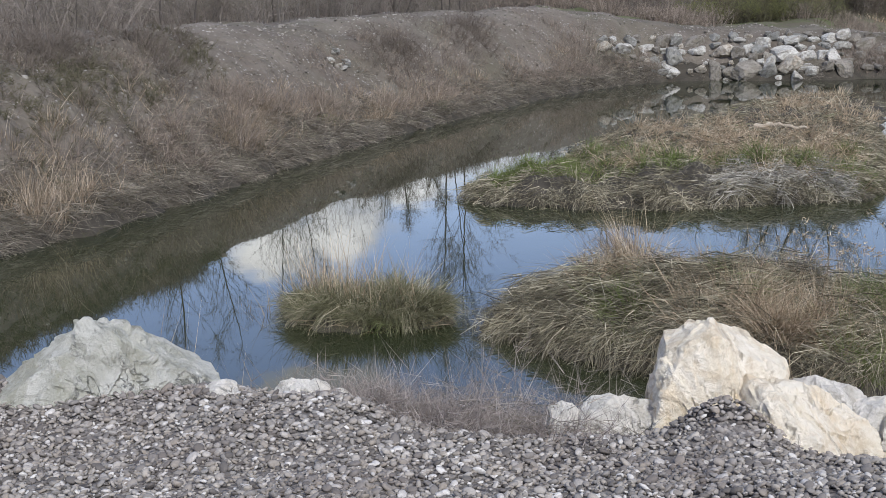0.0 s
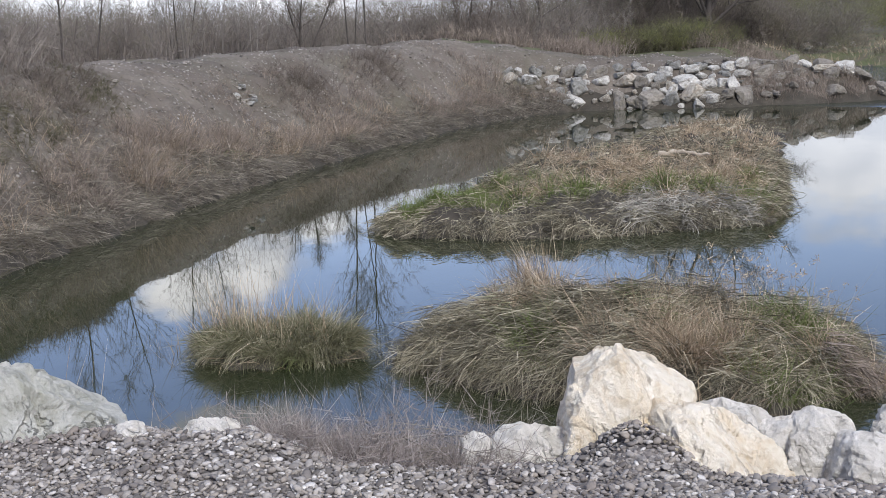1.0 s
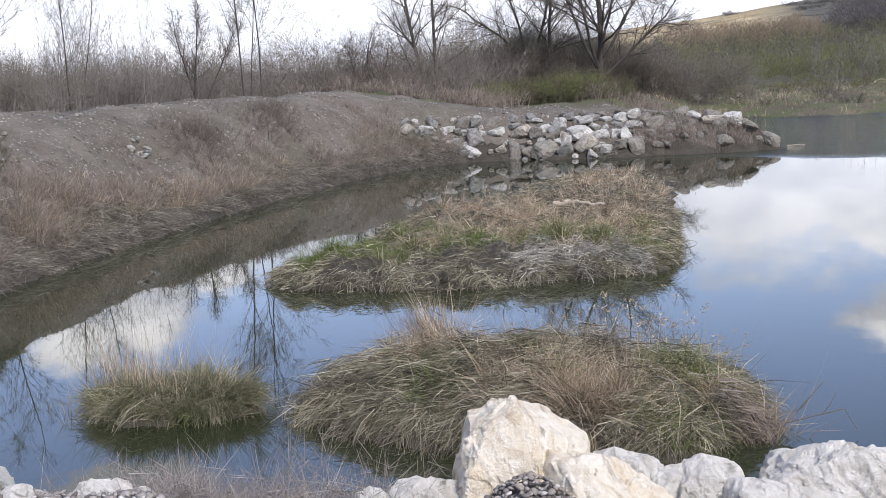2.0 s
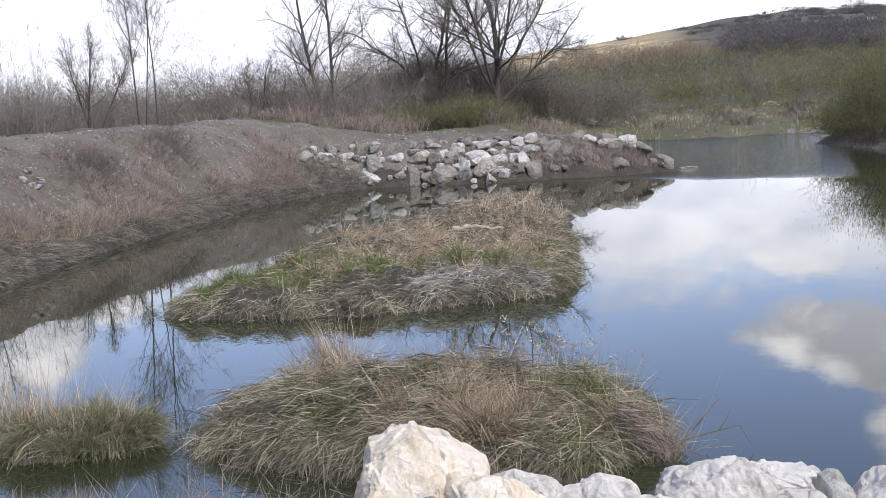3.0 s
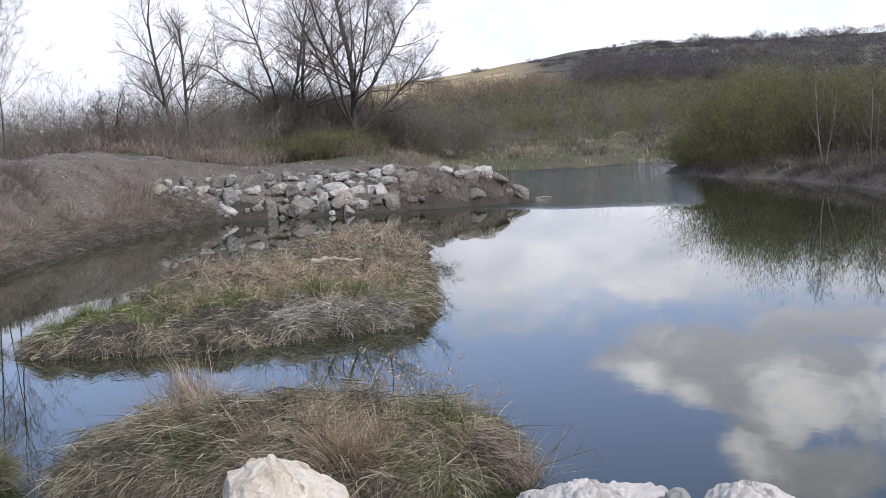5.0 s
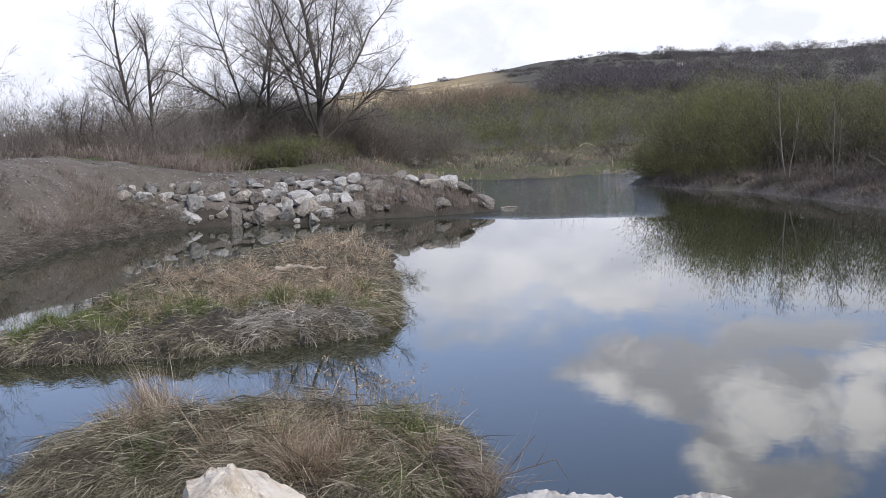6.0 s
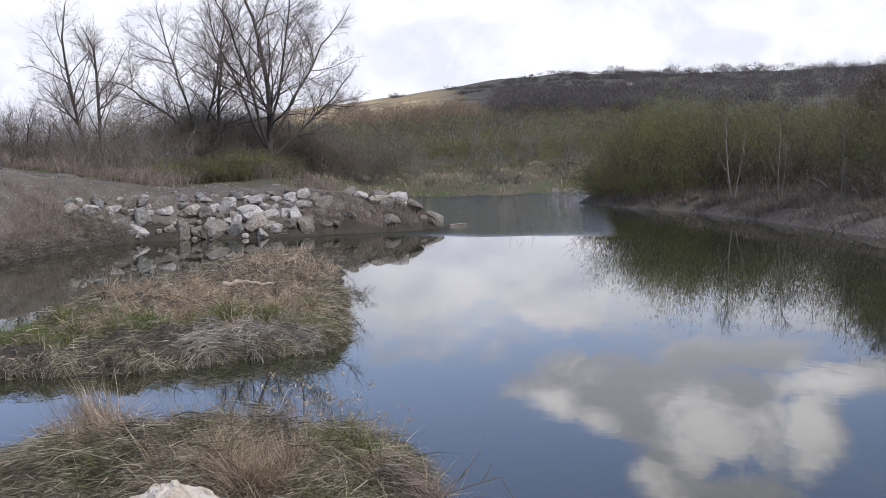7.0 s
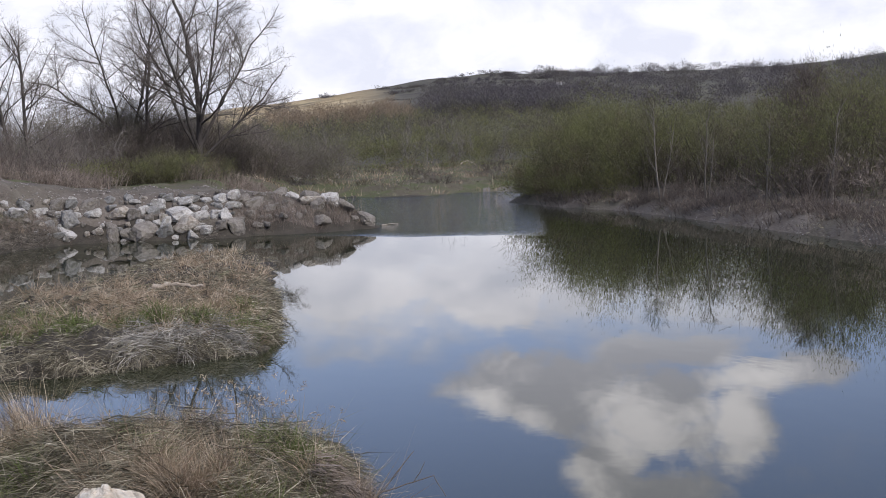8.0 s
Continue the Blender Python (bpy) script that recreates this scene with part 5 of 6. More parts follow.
def thicket(name, rng, centres, tall, stems, twigs, mat, label, wide=0.35, thick=0.016, lean=0.32, fuzz=0.6):
    """Shrubs of thin upright stems with side twigs."""
    nc = len(centres)
    size = tall * rng.uniform(0.55, 1.25, nc) * np.clip(1 + waves(centres, (9.0, 0.16), (4.0, 0.10)), 0.7, 1.12)
    c = np.repeat(centres, stems, axis=0)
    s = np.repeat(size, stems)
    n = len(c)
    off = rng.normal(0, 1, (n, 2)) * wide * np.repeat(rng.uniform(0.6, 1.3, nc), stems)[:, None]
    roots = lift(c + off * 0.6, -0.05)
    way = np.column_stack([off / (wide + 1e-6) * lean * 0.5 + rng.normal(0, lean * 0.5, (n, 2)), np.ones(n)])
    way /= np.linalg.norm(way, axis=1, keepdims=True)
    length = s * rng.uniform(0.55, 1.08, n)
    lots = [blades(rng, roots, way, length, np.full(n, thick * 1.6), 0.03, 4)]
    k = np.repeat(np.arange(n), twigs)
    u = rng.uniform(0.25, 0.97, len(k))
    at_ = roots[k] + way[k] * (length[k] * u)[:, None]
    w2 = way[k] + rng.normal(0, fuzz, (len(k), 3))
    l2 = length[k] * (1.08 - u) * rng.uniform(0.3, 0.8, len(k)) + 0.1
    lots.append(blades(rng, at_, w2, l2, np.full(len(k), thick), 0.02, 1))
    v, f = gather(lots)
    return tagged(new(name, mesh_of(name, v, f, mat)), label, "shrubs", kind="stuff")


def plumes(name, rng, centres, tall, wide, per, length, width, mat, label, clumps=9, low=0.0):
    """Shrubs seen as soft crowns: each a handful of clumps of fine leafy sprays, uneven in outline and open between."""
    nc = len(centres)
    tall = np.broadcast_to(tall, (nc,)) * rng.uniform(0.72, 1.12, nc)
    wide = np.broadcast_to(wide, (nc,)) * rng.uniform(0.75, 1.25, nc)
    u = rng.normal(0, 1, (nc, clumps, 3))
    u /= np.linalg.norm(u, axis=2, keepdims=True)
    u *= rng.uniform(0.45, 0.95, (nc, clumps, 1))
    base = lift(centres, 0)
    mid = np.stack([u[..., 0] * wide[:, None], u[..., 1] * wide[:, None], tall[:, None] * (0.54 + low + 0.42 * u[..., 2])], -1)
    k = max(per // clumps, 1)
    q = np.repeat(mid.reshape(-1, 3), k, axis=0)
    w, t = np.repeat(wide, clumps * k), np.repeat(tall, clumps * k)
    n = len(q)
    q = q + rng.normal(0, 1, (n, 3)) * np.stack([w * 0.24, w * 0.24, t * 0.13], 1)
    q[:, 2] = np.clip(q[:, 2], 0.05, None)
    way = q / np.stack([w, w, t], 1) + rng.normal(0, 0.4, (n, 3)) + [0, 0, 0.25]
    v, f = blades(rng, q + np.repeat(base, clumps * k, axis=0), way, length * rng.uniform(0.5, 1.3, n), width * rng.uniform(0.6, 1.4, n), 0.1, 1)
    return tagged(new(name, mesh_of(name, v, f, mat)), label, "shrubs", kind="stuff")


def area(rng, n, x0, x1, y0, y1, poly=LEFT_BANK, margin=0.6):
    out = np.zeros((0, 2))
    while len(out) < n:
        q = np.column_stack([rng.uniform(x0, x1, n * 3), rng.uniform(y0, y1, n * 3)])
        out = np.concatenate([out, q[inside_distance(q, poly) > margin]])
    return out[:n]


def set_back(c):
    """Keeps the points that stand well behind the bank's crest."""
    az, d = np.degrees(np.arctan2(c[:, 0], c[:, 1])), np.hypot(c[:, 0], c[:, 1])
    return c[d > np.interp(az, [-40, -30, -26, -23, -20, -17, -15, -8], [25, 31, 37, 42, 46, 51, 54, 57])]


def woods():
    rng = np.random.default_rng(41)
    front = set_back(area(rng, 420, -30, -5, 25, 66, margin=6.0))
    thicket("bare_thicket", rng, front, 2.1, 15, 12, M_TWIG_CROWN, "grey-brown bare thicket behind the bank's crest", 0.9, 0.014, lean=0.45, fuzz=0.75)
    c = front[::4]
    plumes("thicket_twigs", rng, c, 2.1, 1.0, 700, 0.22, 0.010, M_THICKET, "soft brown twigs of the thicket behind the crest", 8)
    wall = set_back(area(rng, 330, -46, -5, 52, 86, margin=8.0))
    plumes("thicket_twigs", rng, wall[::2], 4.0, 1.3, 700, 0.30, 0.015, M_THICKET, "soft brown crowns of the flood plain thicket", 9)
    thicket("bare_thicket", rng, wall, 3.5, 15, 14, M_TWIG_CROWN, "tall grey-brown thicket on the flood plain", 1.0, 0.018, lean=0.45, fuzz=0.75)
    c = set_back(np.concatenate([area(rng, 110, -36, -9, 42, 70, margin=8), area(rng, 30, -12, -3, 60, 76)]))
    thicket("whips", rng, c, 3.7, 4, 22, M_WHIPS, "tall pale whips and young poplars above the thicket", 0.5, 0.012, lean=0.16, fuzz=0.5)
    c = np.column_stack([rng.uniform(-19.0, -14.6, 9), rng.uniform(41.0, 45.0, 9)])
    thicket("whips", rng, c, 4.6, 2, 16, M_WHIPS, "slender young poplars behind the bank", 0.4, 0.014, lean=0.08, fuzz=0.5)
    dark = np.concatenate([rng.normal((-0.9, 74.5), (1.4, 0.8), (16, 2)), rng.normal((3.8, 76), (1.3, 1.4), (12, 2)), rng.normal((-8.5, 56), (2.0, 1.5), (20, 2))])
    dark = dark[inside_distance(dark, LEFT_BANK) > 0.5]
    thicket("dark_thicket", rng, dark, 2.2, 24, 16, M_TWIG_DARK, "dense brown thicket under the bare trees", 0.8, 0.018)
    c = rng.normal((-3.0, 73.0), (1.7, 1.0), (80, 2))
    thicket("round_thicket", rng, c, 3.6, 24, 18, M_TWIG_DARK, "dense brown thicket rounded like a dome", 0.9, 0.018, lean=0.5, fuzz=0.8)
    c = np.concatenate([rng.normal((-4.6, 72.5), (1.3, 1.0), (26, 2)), rng.normal((-2.4, 73.0), (1.0, 0.8), (22, 2)), rng.normal((-0.4, 75.0), (0.8, 0.8), (8, 2))])
    plumes("thicket_twigs", rng, c, 4.2, 1.3, 1150, 0.28, 0.020, M_THICKET, "dense brown twigs of a domed thicket", 10)
    c = np.concatenate([rng.normal((5.6, 78.0), (1.6, 1.5), (20, 2)), rng.normal((3.4, 74.5), (0.8, 1.0), (8, 2))])
    c = c[inside_distance(c, LEFT_BANK) > 0.5]
    plumes("thicket_twigs", rng, c, 2.9, 1.1, 900, 0.28, 0.020, M_THICKET, "brown thicket between the willow and the hill", 9)
    c = np.concatenate([rng.normal((-1.9, 60.0), (1.3, 1.2), (40, 2)), rng.normal((0.4, 60.5), (0.7, 1.0), (12, 2))])
    thicket("green_shrubs", rng, c, 1.3, 14, 10, M_TWIG_WILLOW, "low olive-green shrubs behind the dyke", 0.6, 0.014, lean=0.5, fuzz=0.8)
    plumes("shrub_foliage", rng, c, 1.25, 0.85, 700, 0.11, 0.016, M_WILLOW, "young olive leaves on low shrubs behind the dyke")
    c = np.concatenate([area(rng, 46, -12, -3, 50, 57), area(rng, 30, -2, 4, 56, 66)])
    thicket("dry_brush", rng, c, 0.8, 28, 8, M_TWIG_RED, "dry brush on top of the dyke", 0.5, 0.016)
    # brush on the bank's slope
    c = np.concatenate([rng.normal((-11.6, 22.4), (0.5, 0.9), (13, 2)), rng.normal((-12.2, 19.0), (0.7, 1.2), (24, 2)), rng.normal((-11.9, 15.5), (0.6, 1.0), (16, 2)), rng.normal((-10.1, 32.8), (0.4, 1.1), (16, 2)), rng.normal((-9.3, 38.2), (0.5, 1.2), (16, 2))])
    thicket("slope_brush", rng, c, 0.5, 26, 8, M_TWIG_DARK, "dark bare brush on the gravel slope", 0.4, 0.008, lean=0.9)
    c = np.concatenate([rng.normal((-9.8, 20.0), (0.25, 1.5), (16, 2)), rng.normal((-10.1, 23.8), (0.3, 0.5), (10, 2)), rng.normal((-9.7, 26.2), (0.2, 0.4), (8, 2)), rng.normal((-8.9, 30.4), (0.35, 2.3), (26, 2)), rng.normal((-6.9, 40.0), (0.6, 1.6), (22, 2))])
    c = c[inside_distance(c, LEFT_BANK) > 0.3]
    thicket("red_brush", rng, c, 0.6, 26, 6, M_TWIG_RED, "reddish dry brush at the bank's foot", 0.3, 0.008, lean=0.7)
    c = np.concatenate([rng.normal((-10.9, 18.5), (0.5, 1.6), (34, 2)), rng.normal((-10.6, 15.2), (0.5, 1.0), (20, 2)), rng.normal((-11.6, 23.0), (0.5, 1.0), (14, 2))])
    thicket("low_herbs", rng, c, 0.26, 24, 7, M_TWIG_WILLOW, "low olive weeds on the slope", 0.35, 0.008, lean=1.0, fuzz=0.9)
    c = np.column_stack([rng.uniform(-13, -5.5, 420), rng.uniform(13, 45, 420)])
    c = c[(inside_distance(c, LEFT_BANK) > 0.8) & (inside_distance(c, LEFT_BANK) < 3.0)]
    thicket("slope_weeds", rng, c, 0.3, 18, 6, M_TWIG_RED, "thin dry weeds scattered over the slope", 0.25, 0.007, lean=0.8, fuzz=0.8)
    # saplings on the bank's crest
    c = area(rng, 16, -20, -9, 25, 44, margin=4.2)
    thicket("saplings", rng, c, 1.0, 4, 10, M_TWIG_DARK, "thin bare saplings along the bank's crest", 0.3, 0.012)
    # far side of the river
    c = area(rng, 190, 2, 46, 100, 140)
    plumes("far_scrub", rng, c, 2.7, 1.6, 430, 0.26, 0.044, M_FARWOOD, "bare and budding scrub on the flat beyond the river")
    c = area(rng, 60, 2, 40, 98, 122)
    plumes("far_willows", rng, c, 2.7, 1.7, 760, 0.22, 0.034, M_WILLOW, "olive willow scrub beyond the river")
    c = area(rng, 70, 2, 30, 96, 130)
    thicket("far_stems", rng, c, 3.6, 5, 14, M_WHIPS, "thin pale stems standing out of the far scrub", 0.9, 0.022, lean=0.3, fuzz=0.6)
    c = area(rng, 760, 3, 34, 68, 106, margin=0.3)
    grass("far_tufts", [tuft_lot(rng, c[:330], 24, 0.45, 0.5, 0.6, 0.024, 0.4)], M_SHORE, "dry grass tufts on the far shore")
    grass("far_sedge", [tuft_lot(rng, c[330:520], 24, 0.4, 0.55, 0.5, 0.024, 0.3)], M_TAN, "tan sedge on the far shore")
    grass("far_green", [tuft_lot(rng, c[520:], 26, 0.5, 0.36, 0.5, 0.024, 0.3)], M_TUSSOCK, "greenish grass on the far shore")
    c = area(rng, 90, 3, 30, 72, 100, margin=0.8)
    thicket("shore_scrub", rng, c, 0.7, 16, 10, M_WOODS, "low brown scrub along the far shore", 0.6, 0.02, lean=0.7, fuzz=0.9)
    c = area(rng, 14, 4, 30, 82, 98, margin=0.8)
    plumes("shore_willows", rng, c, 1.5, 1.0, 420, 0.22, 0.03, M_WILLOW, "small olive willows along the far shore")
    # willows on the right-hand bank
    c = np.concatenate([area(rng, 60, 15.4, 21, 51, 61, RIGHT_BANK, 0.6), area(rng, 150, 18.6, 36, 36, 63, RIGHT_BANK, 2.4), area(rng, 46, 20.0, 30, 26, 40, RIGHT_BANK, 2.8)])
    thicket("willow_stems", rng, c, 3.4, 7, 12, M_TWIG_WILLOW, "thin olive stems of the willows on the bank", 1.1, 0.014, lean=0.45, fuzz=0.7)
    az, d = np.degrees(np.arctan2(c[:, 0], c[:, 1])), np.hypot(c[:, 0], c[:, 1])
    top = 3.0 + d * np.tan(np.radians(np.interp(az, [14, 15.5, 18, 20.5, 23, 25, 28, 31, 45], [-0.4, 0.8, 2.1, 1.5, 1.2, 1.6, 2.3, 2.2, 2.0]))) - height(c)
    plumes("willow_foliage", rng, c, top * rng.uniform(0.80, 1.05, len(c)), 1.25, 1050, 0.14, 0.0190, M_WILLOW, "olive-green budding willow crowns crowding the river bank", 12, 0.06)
    front = np.concatenate([c[(inside_distance(c, RIGHT_BANK) < 2.4) & (c[:, 1] > 50)], area(rng, 16, 14.9, 16.6, 52.5, 58.5, RIGHT_BANK, 0.1)])
    plumes("willow_skirt", rng, front, 1.8, 1.1, 800, 0.14, 0.0190, M_WILLOW, "drooping willow sprays down to the water", 9, -0.18)
    c = area(rng, 90, 18.4, 28, 30, 58, RIGHT_BANK, 2.0)
    thicket("bare_thicket", rng, c, 1.9, 16, 12, M_TWIG_DARK, "dark bare stems between the willows", 0.9, 0.016, lean=0.5, fuzz=0.8)
    c = area(rng, 26, 18.4, 24, 34, 56, RIGHT_BANK, 2.0)
    plumes("russet_scrub", rng, c, 1.7, 0.6, 260, 0.20, 0.018, M_TWIG_RED, "russet dead scrub under the willows")
    c = area(rng, 420, 15.5, 24, 24, 58, RIGHT_BANK, 0.2)
    c = c[inside_distance(c, RIGHT_BANK) < 3.4]
    grass("bank_grass", [tuft_lot(rng, c[::2], 34, 0.25, 0.36, 0.6, 0.012, 0.5)], M_STRAW, "dead grass on the river bank's slope")
    c = c[1::2]
    thicket("dry_brush", rng, c, 0.45, 30, 5, M_TWIG_RED, "low dry brush along the bank", 0.45, 0.011, lean=0.8)
    c = area(rng, 300, 15.0, 21, 24, 58, RIGHT_BANK, 0.1)
    c = c[inside_distance(c, RIGHT_BANK) < 1.8]
    thicket("dark_brush", rng, c, 0.4, 26, 5, M_TWIG_DARK, "dark tangled brush down to the water", 0.4, 0.011, lean=1.0)
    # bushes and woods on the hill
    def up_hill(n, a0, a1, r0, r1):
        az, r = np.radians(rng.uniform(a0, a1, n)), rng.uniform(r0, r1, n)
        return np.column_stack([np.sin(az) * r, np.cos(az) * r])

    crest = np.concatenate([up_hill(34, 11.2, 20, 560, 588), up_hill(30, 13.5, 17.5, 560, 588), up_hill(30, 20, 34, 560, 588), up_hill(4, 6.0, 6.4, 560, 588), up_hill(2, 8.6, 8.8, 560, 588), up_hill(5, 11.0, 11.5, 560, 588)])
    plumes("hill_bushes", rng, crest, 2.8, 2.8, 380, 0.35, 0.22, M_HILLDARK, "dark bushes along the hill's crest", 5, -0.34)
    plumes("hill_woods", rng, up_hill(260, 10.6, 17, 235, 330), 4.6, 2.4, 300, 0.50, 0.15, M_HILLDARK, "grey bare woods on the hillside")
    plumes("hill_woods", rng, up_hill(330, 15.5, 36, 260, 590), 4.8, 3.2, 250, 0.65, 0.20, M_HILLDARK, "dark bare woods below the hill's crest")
    plumes("hill_birches", rng, up_hill(90, 3.6, 9.8, 190, 270), 4.6, 1.6, 380, 0.45, 0.08, M_BIRCH, "pale birches tinted as sunlit below the dry field")
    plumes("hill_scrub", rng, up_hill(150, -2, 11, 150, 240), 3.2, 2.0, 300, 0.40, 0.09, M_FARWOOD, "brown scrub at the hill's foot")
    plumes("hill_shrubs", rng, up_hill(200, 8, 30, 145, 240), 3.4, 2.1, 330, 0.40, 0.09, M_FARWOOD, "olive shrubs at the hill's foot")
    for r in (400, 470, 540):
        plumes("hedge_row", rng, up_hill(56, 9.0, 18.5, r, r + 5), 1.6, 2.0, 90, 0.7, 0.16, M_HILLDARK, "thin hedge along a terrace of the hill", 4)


woods()
for k, (x, y, tall) in enumerate([(17.9, 47.2, 3.4), (18.6, 44.4, 2.9), (19.2, 40.6, 2.6), (20.2, 38.0, 2.8)]):
    tree(60 + k, x, y, [(0, 0, (0.05 * (k - 2), 0, 1), tall, 0.035), (0.1, 0.1, (0.18, 0.1, 1), tall * 0.8, 0.025)], PLAN_SLIM, M_BARK_PALE, M_TWIG_WILLOW, "pale-stemmed young poplar on the river bank", (3, 0.4, 3))
tree(70, 24.2, 45.6, [(0, 0, (0.0, 0, 1), 3.3, 0.08), (0.2, 0, (0.3, 0, 1), 2.8, 0.05), (-0.2, 0.1, (-0.35, 0, 1), 2.6, 0.05)], PLAN_MID, M_BARK, M_TWIG_DARK, "dark bare tree at the water's edge")


# ---------------------------------------------------------------- brush at the gravel's edge
def front_brush():
    rng = np.random.default_rng(51)
    c = np.column_stack([rng.uniform(-1.75, -0.95, 90), rng.uniform(4.70, 5.3, 90)])
    thicket("dead_brush", rng, c, 0.22, 20, 8, M_TWIG_FRONT, "tangled dead brush on the gravel's edge", 0.13, 0.0028, lean=1.8, fuzz=1.0)
    c = np.column_stack([rng.uniform(-1.95, -0.75, 120), rng.uniform(5.0, 6.2, 120)])
    thicket("dead_brush", rng, c, 0.42, 12, 12, M_TWIG_FRONT, "tangled grey brush above the water", 0.16, 0.0028, lean=1.3, fuzz=1.0)
    c = np.column_stack([rng.uniform(-1.8, -0.8, 70), rng.uniform(4.8, 6.0, 70)])
    grass("wispy_grass", [swirl_lot(rng, c, 18, 0.09, 0.28, 0.003, rng.normal(0, 1, (70, 2)), 2.0, 0.1, (0.3, 1.0)), tuft_lot(rng, c, 8, 0.09, 0.36, 0.7, 0.003, 0.9)], M_SHORE, "wispy grey grass bending over the water's edge")
    c = np.column_stack([rng.uniform(-3.4, -2.95, 12), rng.uniform(5.3, 6.4, 12)])
    grass("reed_clump", [tuft_lot(rng, c, 30, 0.07, 0.6, 0.3, 0.005, 0.2)], M_TAN, "dry reeds behind a boulder")
    c = np.column_stack([rng.uniform(-2.75, -2.2, 12), rng.uniform(5.6, 6.6, 12)])
    thicket("dead_brush", rng, c, 0.6, 6, 7, M_TWIG_RED, "thin dead twigs behind a boulder", 0.1, 0.003, lean=0.7)
    c = rng.normal((-4.75, 10.9), (0.12, 0.18), (9, 2))
    grass("reed_stubble", [tuft_lot(rng, c, 16, 0.06, 0.42, 0.5, 0.006, 0.2)], M_TWIG_RED, "broken reed stems leaning out of the shallows")


front_brush()


# ---------------------------------------------------------------- small things
def stick(name, pts, radius, mat, label, category, sides=6):
    """A branch along a few points, tapered."""
    p = np.array(pts, float)
    u = np.linspace(0, len(p) - 1, 4 * (len(p) - 1) + 1)
    q = np.stack([np.interp(u, np.arange(len(p)), p[:, k]) for k in range(3)], 1)
    q += np.random.default_rng(len(pts)).normal(0, radius * 0.25, q.shape)
    v, f = tubes([(q, radius * np.linspace(1, 0.45, len(q)))], sides)
    return tagged(new(name, mesh_of(name, v, f, mat, True)), label, category)


M_DEADWOOD = bark_material("bleached_deadwood", (0.24, 0.20, 0.15), (0.46, 0.40, 0.31))
stick("log", [(-0.66, 24.9, 0.42), (-0.32, 24.85, 0.47), (-0.02, 24.7, 0.45), (0.28, 24.6, 0.43)], 0.052, M_DEADWOOD, "bleached fallen log lying in the islet's grass", "log", 8)
z0 = on_ground(-9.45, 25.9)
stick("stake", [(-9.43, 25.85, z0), (-9.52, 25.9, z0 + 0.22), (-9.62, 25.95, z0 + 0.45)], 0.022, M_DEADWOOD, "pale peeled stick leaning in the bank's grass", "stick")
branch = stick("dead_branch", [(1.2, 10.2, 0.02), (1.52, 10.45, 0.10), (1.72, 10.58, 0.28), (1.84, 10.66, 0.38)], 0.007, M_TWIG_DARK, "dead forked branch reaching over the water", "branch")
for pts, r in (([(1.52, 10.45, 0.10), (1.8, 10.45, 0.17), (1.97, 10.45, 0.21), (2.06, 10.4, 0.04)], 0.006), ([(1.60, 10.5, 0.17), (1.66, 10.47, 0.24), (1.74, 10.5, 0.34)], 0.004),
               ([(1.8, 10.45, 0.17), (1.86, 10.44, 0.26), (1.90, 10.46, 0.33)], 0.004)):
    stick("twig", pts, r, M_TWIG_DARK, "", "").parent = branch
stick("driftwood", [(6.95, 46.6, 0.0), (7.3, 46.75, 0.02), (7.6, 46.8, 0.0)], 0.02, M_DEADWOOD, "pale driftwood awash off the dyke's tip", "driftwood")
stick("log", [(20.6, 97.0, 1.1), (21.4, 98.0, 1.35), (22.2, 98.4, 0.95)], 0.07, M_DEADWOOD, "bleached trunk lying on the far shore", "log", 8)


def loose_stones():
    kinds = [rock_mesh("stone", 400 + k, m, (), 1.0, 8, 8, (0.01, 0.06), 3, 0.02) for k, m in enumerate((Q_PALE, Q_WARM, Q_PALE, Q_GREY))]
    rng = random.Random(8)

    def put(x, y, w, h, label, group):
        ob = new("stone", rng.choice(kinds))
        ob.matrix_world = pose(x, y, on_ground(x, y) + h * 0.2, rng.uniform(-15, 15), rng.uniform(-15, 15), rng.uniform(0, 360)) @ Matrix.Diagonal((w, w * 0.8, h, 1))
        tagged(ob, label, "stone", group)

    for k in range(9):
        put(-10.5 + rng.uniform(-0.25, 0.25), 29.8 + rng.uniform(-0.4, 0.4), rng.uniform(0.12, 0.32), rng.uniform(0.08, 0.14), "pale flat stone in a heap on the slope", "stone heap")
    for k in range(16):
        put(8.0 + rng.gauss(0, 1.1), 85.8 + rng.gauss(0, 1.3), rng.uniform(0.25, 0.6), rng.uniform(0.2, 0.4), "pale rock on the far shore", "far rocks")
    put(-8.95, 14.72, 0.2, 0.12, "whitish stone at the water's edge", "edge stones")
    put(-9.5, 26.6, 0.16, 0.14, "whitish stone in the bank's grass", "edge stones")


loose_stones()


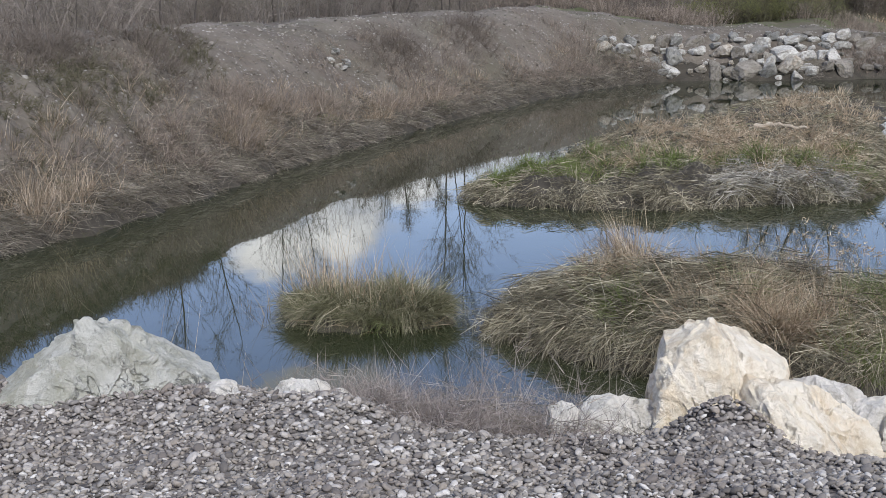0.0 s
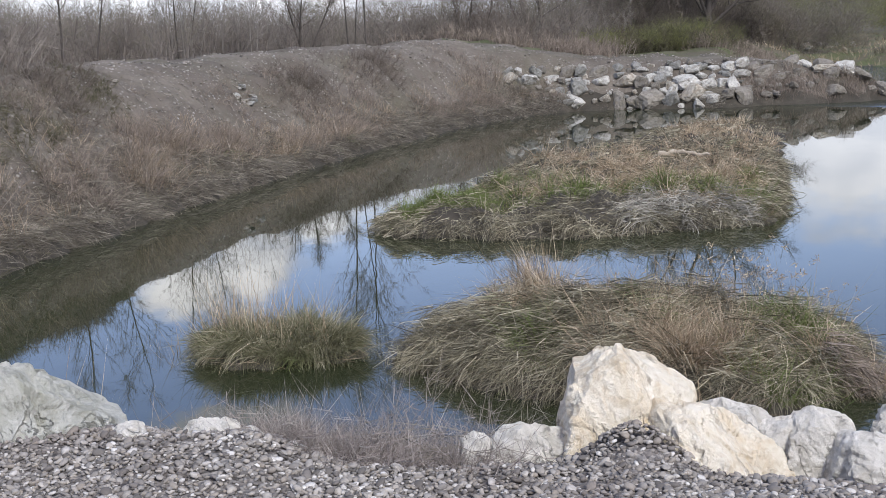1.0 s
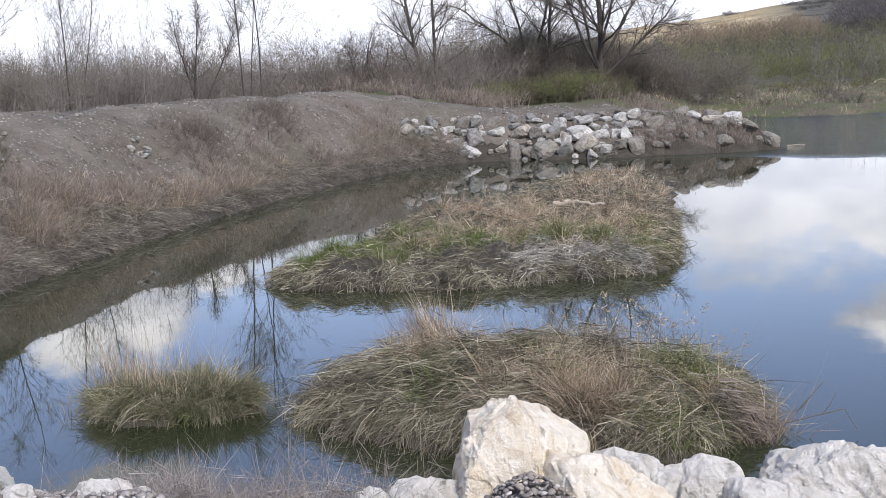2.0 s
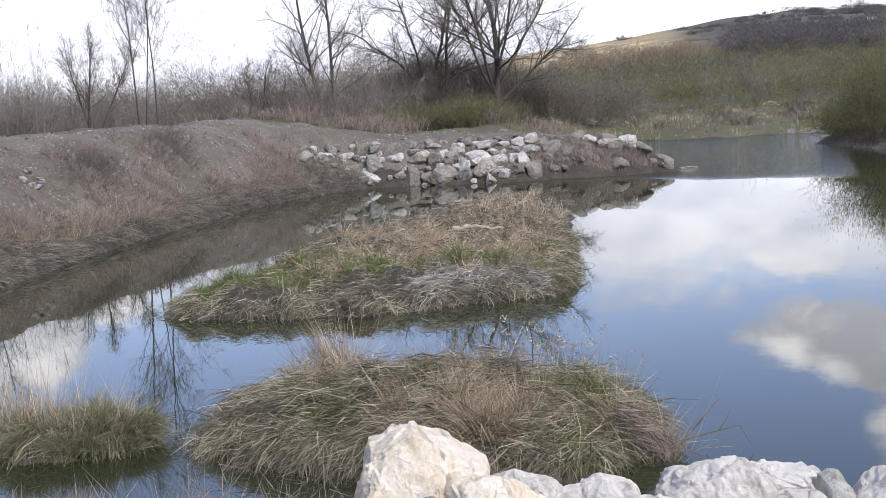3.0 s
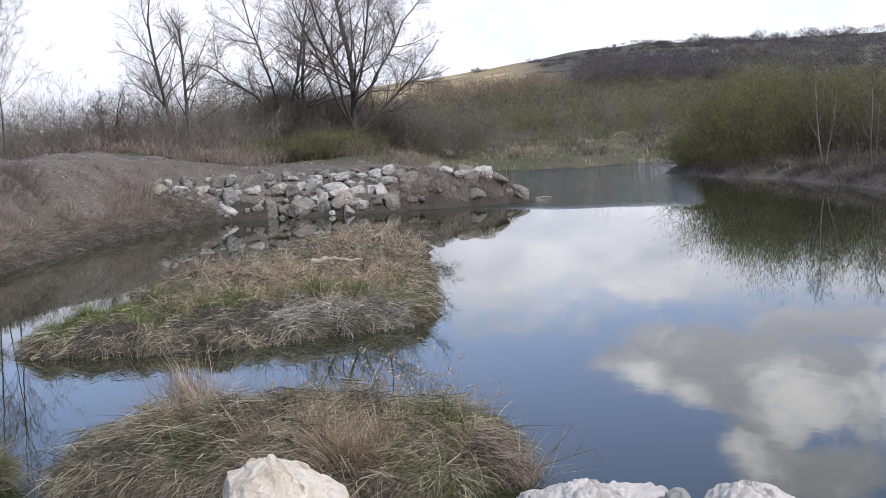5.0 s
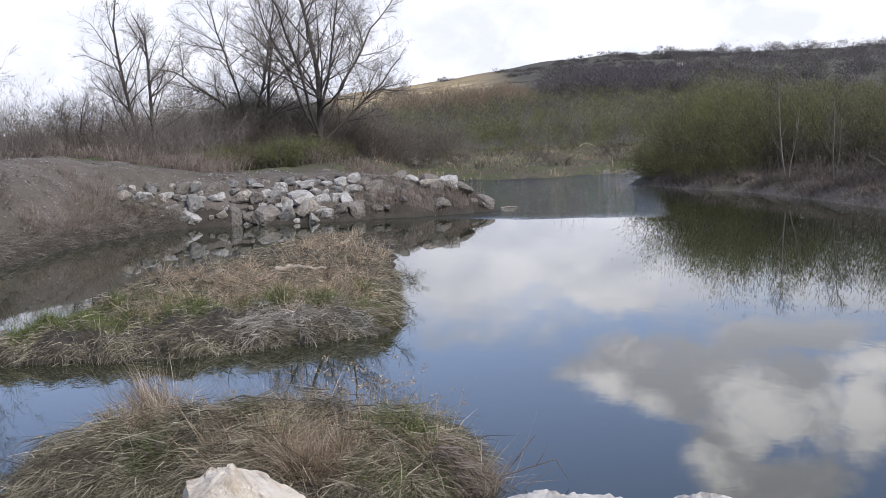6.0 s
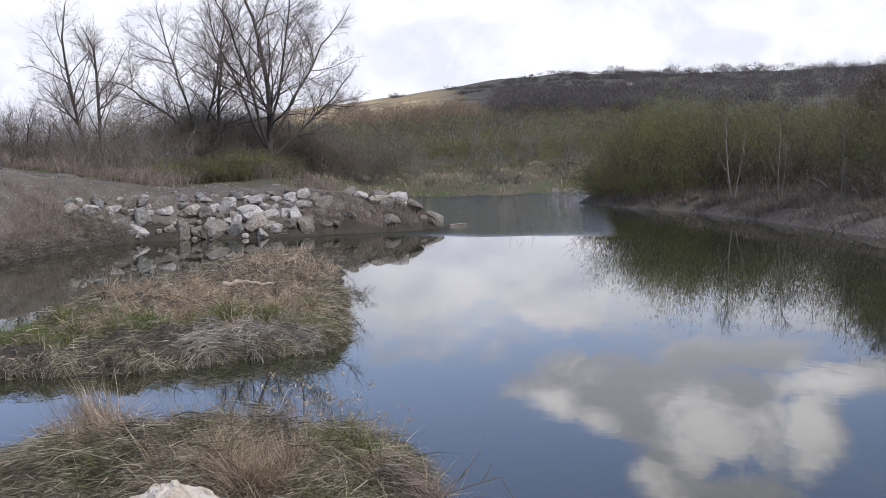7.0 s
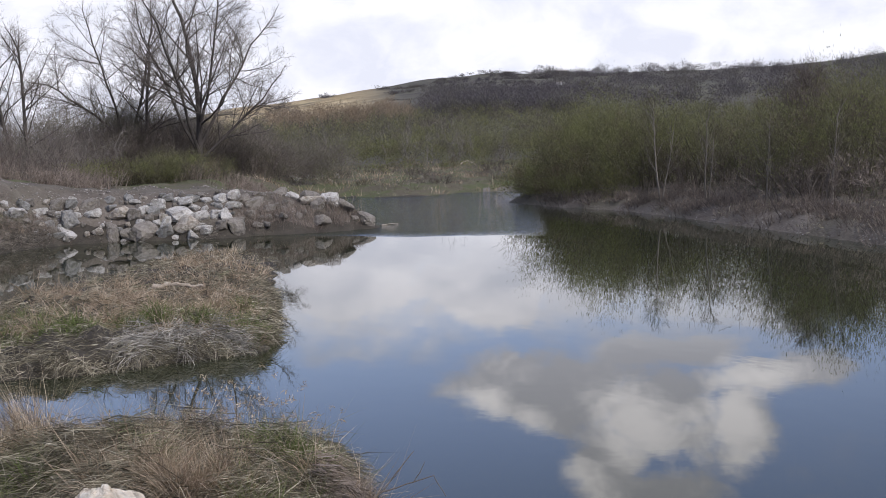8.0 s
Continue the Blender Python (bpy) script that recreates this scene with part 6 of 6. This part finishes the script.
def hill_house(x, y):
    """A small white hut far up the hill: walls, saddle roof, two dark windows."""
    wallm, roofm, dark = Nodes("white_render", 0.9), Nodes("grey_tiles", 0.9), Nodes("dark_glass", 0.2)
    wallm.colour(wallm.ramp(wallm.noise(2), [(0.3, (0.72, 0.71, 0.68)), (0.7, (0.82, 0.81, 0.78))]))
    roofm.colour(roofm.ramp(roofm.noise(3), [(0.3, (0.20, 0.17, 0.15)), (0.7, (0.28, 0.24, 0.21))]))
    dark.colour((0.03, 0.03, 0.035))
    root = new("hut")
    root.matrix_world = pose(x, y, on_ground(x, y) - 0.2, 0, 0, -15)
    w, dp, h, r = 0.95, 0.9, 1.1, 0.4
    bm = bmesh.new()
    v = [bm.verts.new(c) for c in ((-w, -dp, 0), (w, -dp, 0), (w, dp, 0), (-w, dp, 0), (-w, -dp, h), (w, -dp, h), (w, dp, h), (-w, dp, h), (-w, 0, h + r), (w, 0, h + r))]
    for q in ((0, 1, 5, 4), (1, 2, 6, 9, 5), (2, 3, 7, 6), (3, 0, 4, 8, 7)):
        bm.faces.new([v[k] for k in q])
    part("wall", from_bm("wall", bm, wallm.mat), root)
    bm = bmesh.new()
    for s in (-1, 1):
        a = [bm.verts.new(c) for c in ((-w - 0.15, s * (dp + 0.2), h - 0.15), (w + 0.15, s * (dp + 0.2), h - 0.15), (w + 0.15, 0, h + r + 0.12), (-w - 0.15, 0, h + r + 0.12))]
        b = [bm.verts.new(q.co + Vector((0, 0, 0.15))) for q in a]
        bm.faces.new(a), bm.faces.new(b)
        for k in range(4):
            bm.faces.new((a[k], a[(k + 1) % 4], b[(k + 1) % 4], b[k]))
    part("roof", from_bm("roof", bm, roofm.mat), root)
    for cx in (-0.45, 0.45):
        bm = bmesh.new()
        bmesh.ops.create_cube(bm, size=1, matrix=Matrix.Translation((cx, -dp - 0.02, 0.65)) @ Matrix.Diagonal((0.3, 0.1, 0.4, 1)))
        bmesh.ops.bevel(bm, geom=bm.edges[:], offset=0.03, segments=1, affect="EDGES")
        part("window", from_bm("window", bm, dark.mat), root, "dark window")
    return tagged(root, "small white hut far up the hillside", "hut")


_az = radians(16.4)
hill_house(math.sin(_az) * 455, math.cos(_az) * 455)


def slope_stones():
    """Small stones strewn over the bank's slope and the dyke's top."""
    rng = np.random.default_rng(91)
    bm = bmesh.new()
    bmesh.ops.create_icosphere(bm, subdivisions=1, radius=0.5)
    v0 = np.array([v.co[:] for v in bm.verts])
    f0 = np.array([[v.index for v in f.verts] for f in bm.faces])
    bm.free()
    p = np.column_stack([rng.uniform(-17, 6, 40000), rng.uniform(14, 49, 40000)])
    p = p[waves(p, (4.0, 0.9), (1.6, 0.7)) > rng.uniform(-1.2, 0.9, len(p))]
    d = inside_distance(p, LEFT_BANK)
    p = p[(d > 1.2) & (d < 5.0)][:6500]
    n = len(p)
    s = np.clip(rng.lognormal(math.log(0.045), 0.45, n), 0.025, 0.20)
    v = v0[None] * (1 + rng.normal(0, 0.13, (n, 12, 1))) * s[:, None, None] * np.stack([np.ones(n), rng.uniform(0.6, 1, n), rng.uniform(0.4, 0.8, n)], 1)[:, None]
    v = v + lift(p)[:, None]
    f = f0[None] + (np.arange(n) * 12)[:, None, None]
    tagged(new("scree", mesh_of("scree", v.reshape(-1, 3), f.reshape(-1, 3), M_SCREE)), "small pale stones strewn over the gravel slope", "stones", kind="stuff")


slope_stones()


# ---------------------------------------------------------------- gravel
def pebble_shapes(sub):
    shapes = []
    for k in range(10):
        rng = random.Random(700 + k)
        bm = bmesh.new()
        bmesh.ops.create_icosphere(bm, subdivisions=sub, radius=0.5 if sub > 1 else 0.56)
        off = Vector((rng.uniform(0, 40), rng.uniform(0, 40), 0))
        sx, sy, sz = 1.1, rng.uniform(0.62, 1.0), rng.uniform(0.36, 0.7)
        for v in bm.verts:
            p = v.co * (1 + 0.22 * noise.noise(v.co * 2.2 + off) + 0.08 * noise.noise(v.co * 6 + off))
            v.co = Vector((p.x * sx, p.y * sy, p.z * sz))
        shapes.append(from_bm("pebble", bm, M_PEBBLE, True))
    return shapes


def gravel():
    rng = np.random.default_rng(77)
    shapes = pebble_shapes(2) + pebble_shapes(1)          # the smallest get fewer faces
    n = 23500
    p = np.column_stack([rng.uniform(-3.7, 0.8, n), rng.uniform(3.5, 5.0, n)])
    keep = (inside_distance(p, NEAR_BANK) > 1.75) & (p[:, 1] < 5.0 + 0.1 * np.sin(p[:, 0] * 3))
    p = p[keep]
    size = np.clip(rng.lognormal(math.log(0.0192), 0.32, len(p)), 0.011, 0.046)
    base = lift(p)
    turn = rng.uniform(0, 6.283, len(p))
    tilt = rng.normal(0, 0.28, (len(p), 2))
    own = np.argsort(np.hypot(p[:, 0] + 0.9, p[:, 1] - 3.55))[:300]
    rest = np.setdiff1d(np.arange(len(p)), own)
    for i in own:
        ob = new("pebble", shapes[int(rng.integers(0, 10))])
        ob.parent = ground
        m = pose(*base[i], math.degrees(tilt[i, 0]), math.degrees(tilt[i, 1]), math.degrees(turn[i])) @ Matrix.Diagonal((size[i], size[i], size[i], 1))
        m.translation.z += size[i] * (0.12 + 0.22 * ((i * 7) % 10) / 10)
        ob.matrix_world = m
    vs, fs = [], []
    for me in shapes:
        v = np.zeros(len(me.vertices) * 3)
        me.vertices.foreach_get("co", v)
        vs.append(v.reshape(-1, 3))
        fs.append(np.array([q.vertices[:] for q in me.polygons]))
    pick = rng.integers(0, 10, len(p)) + np.where(size < 0.027, 10, 0)
    lots = []
    for s in range(20):
        i = rest[pick[rest] == s]
        c, sn = np.cos(turn[i]), np.sin(turn[i])
        v = vs[s][None] * size[i][:, None, None]
        x = v[..., 0] * c[:, None] - v[..., 1] * sn[:, None]
        y = v[..., 0] * sn[:, None] + v[..., 1] * c[:, None]
        z = v[..., 2] + x * tilt[i, 1][:, None] + y * tilt[i, 0][:, None]
        q = np.stack([x, y, z], -1) + base[i][:, None] + np.array([0, 0, 1.0]) * (size[i] * rng.uniform(0.05, 0.38, len(i)))[:, None, None]
        f = fs[s][None] + (np.arange(len(i)) * len(vs[s]))[:, None, None]
        lots.append((q.reshape(-1, 3), f.reshape(-1, 3)))
    v, f = gather(lots)
    ob = part("pebbles", mesh_of("pebbles", v, f, M_PEBBLE, True), ground)
    tagged(ob, "rounded grey and beige river pebbles", kind="stuff")


gravel()
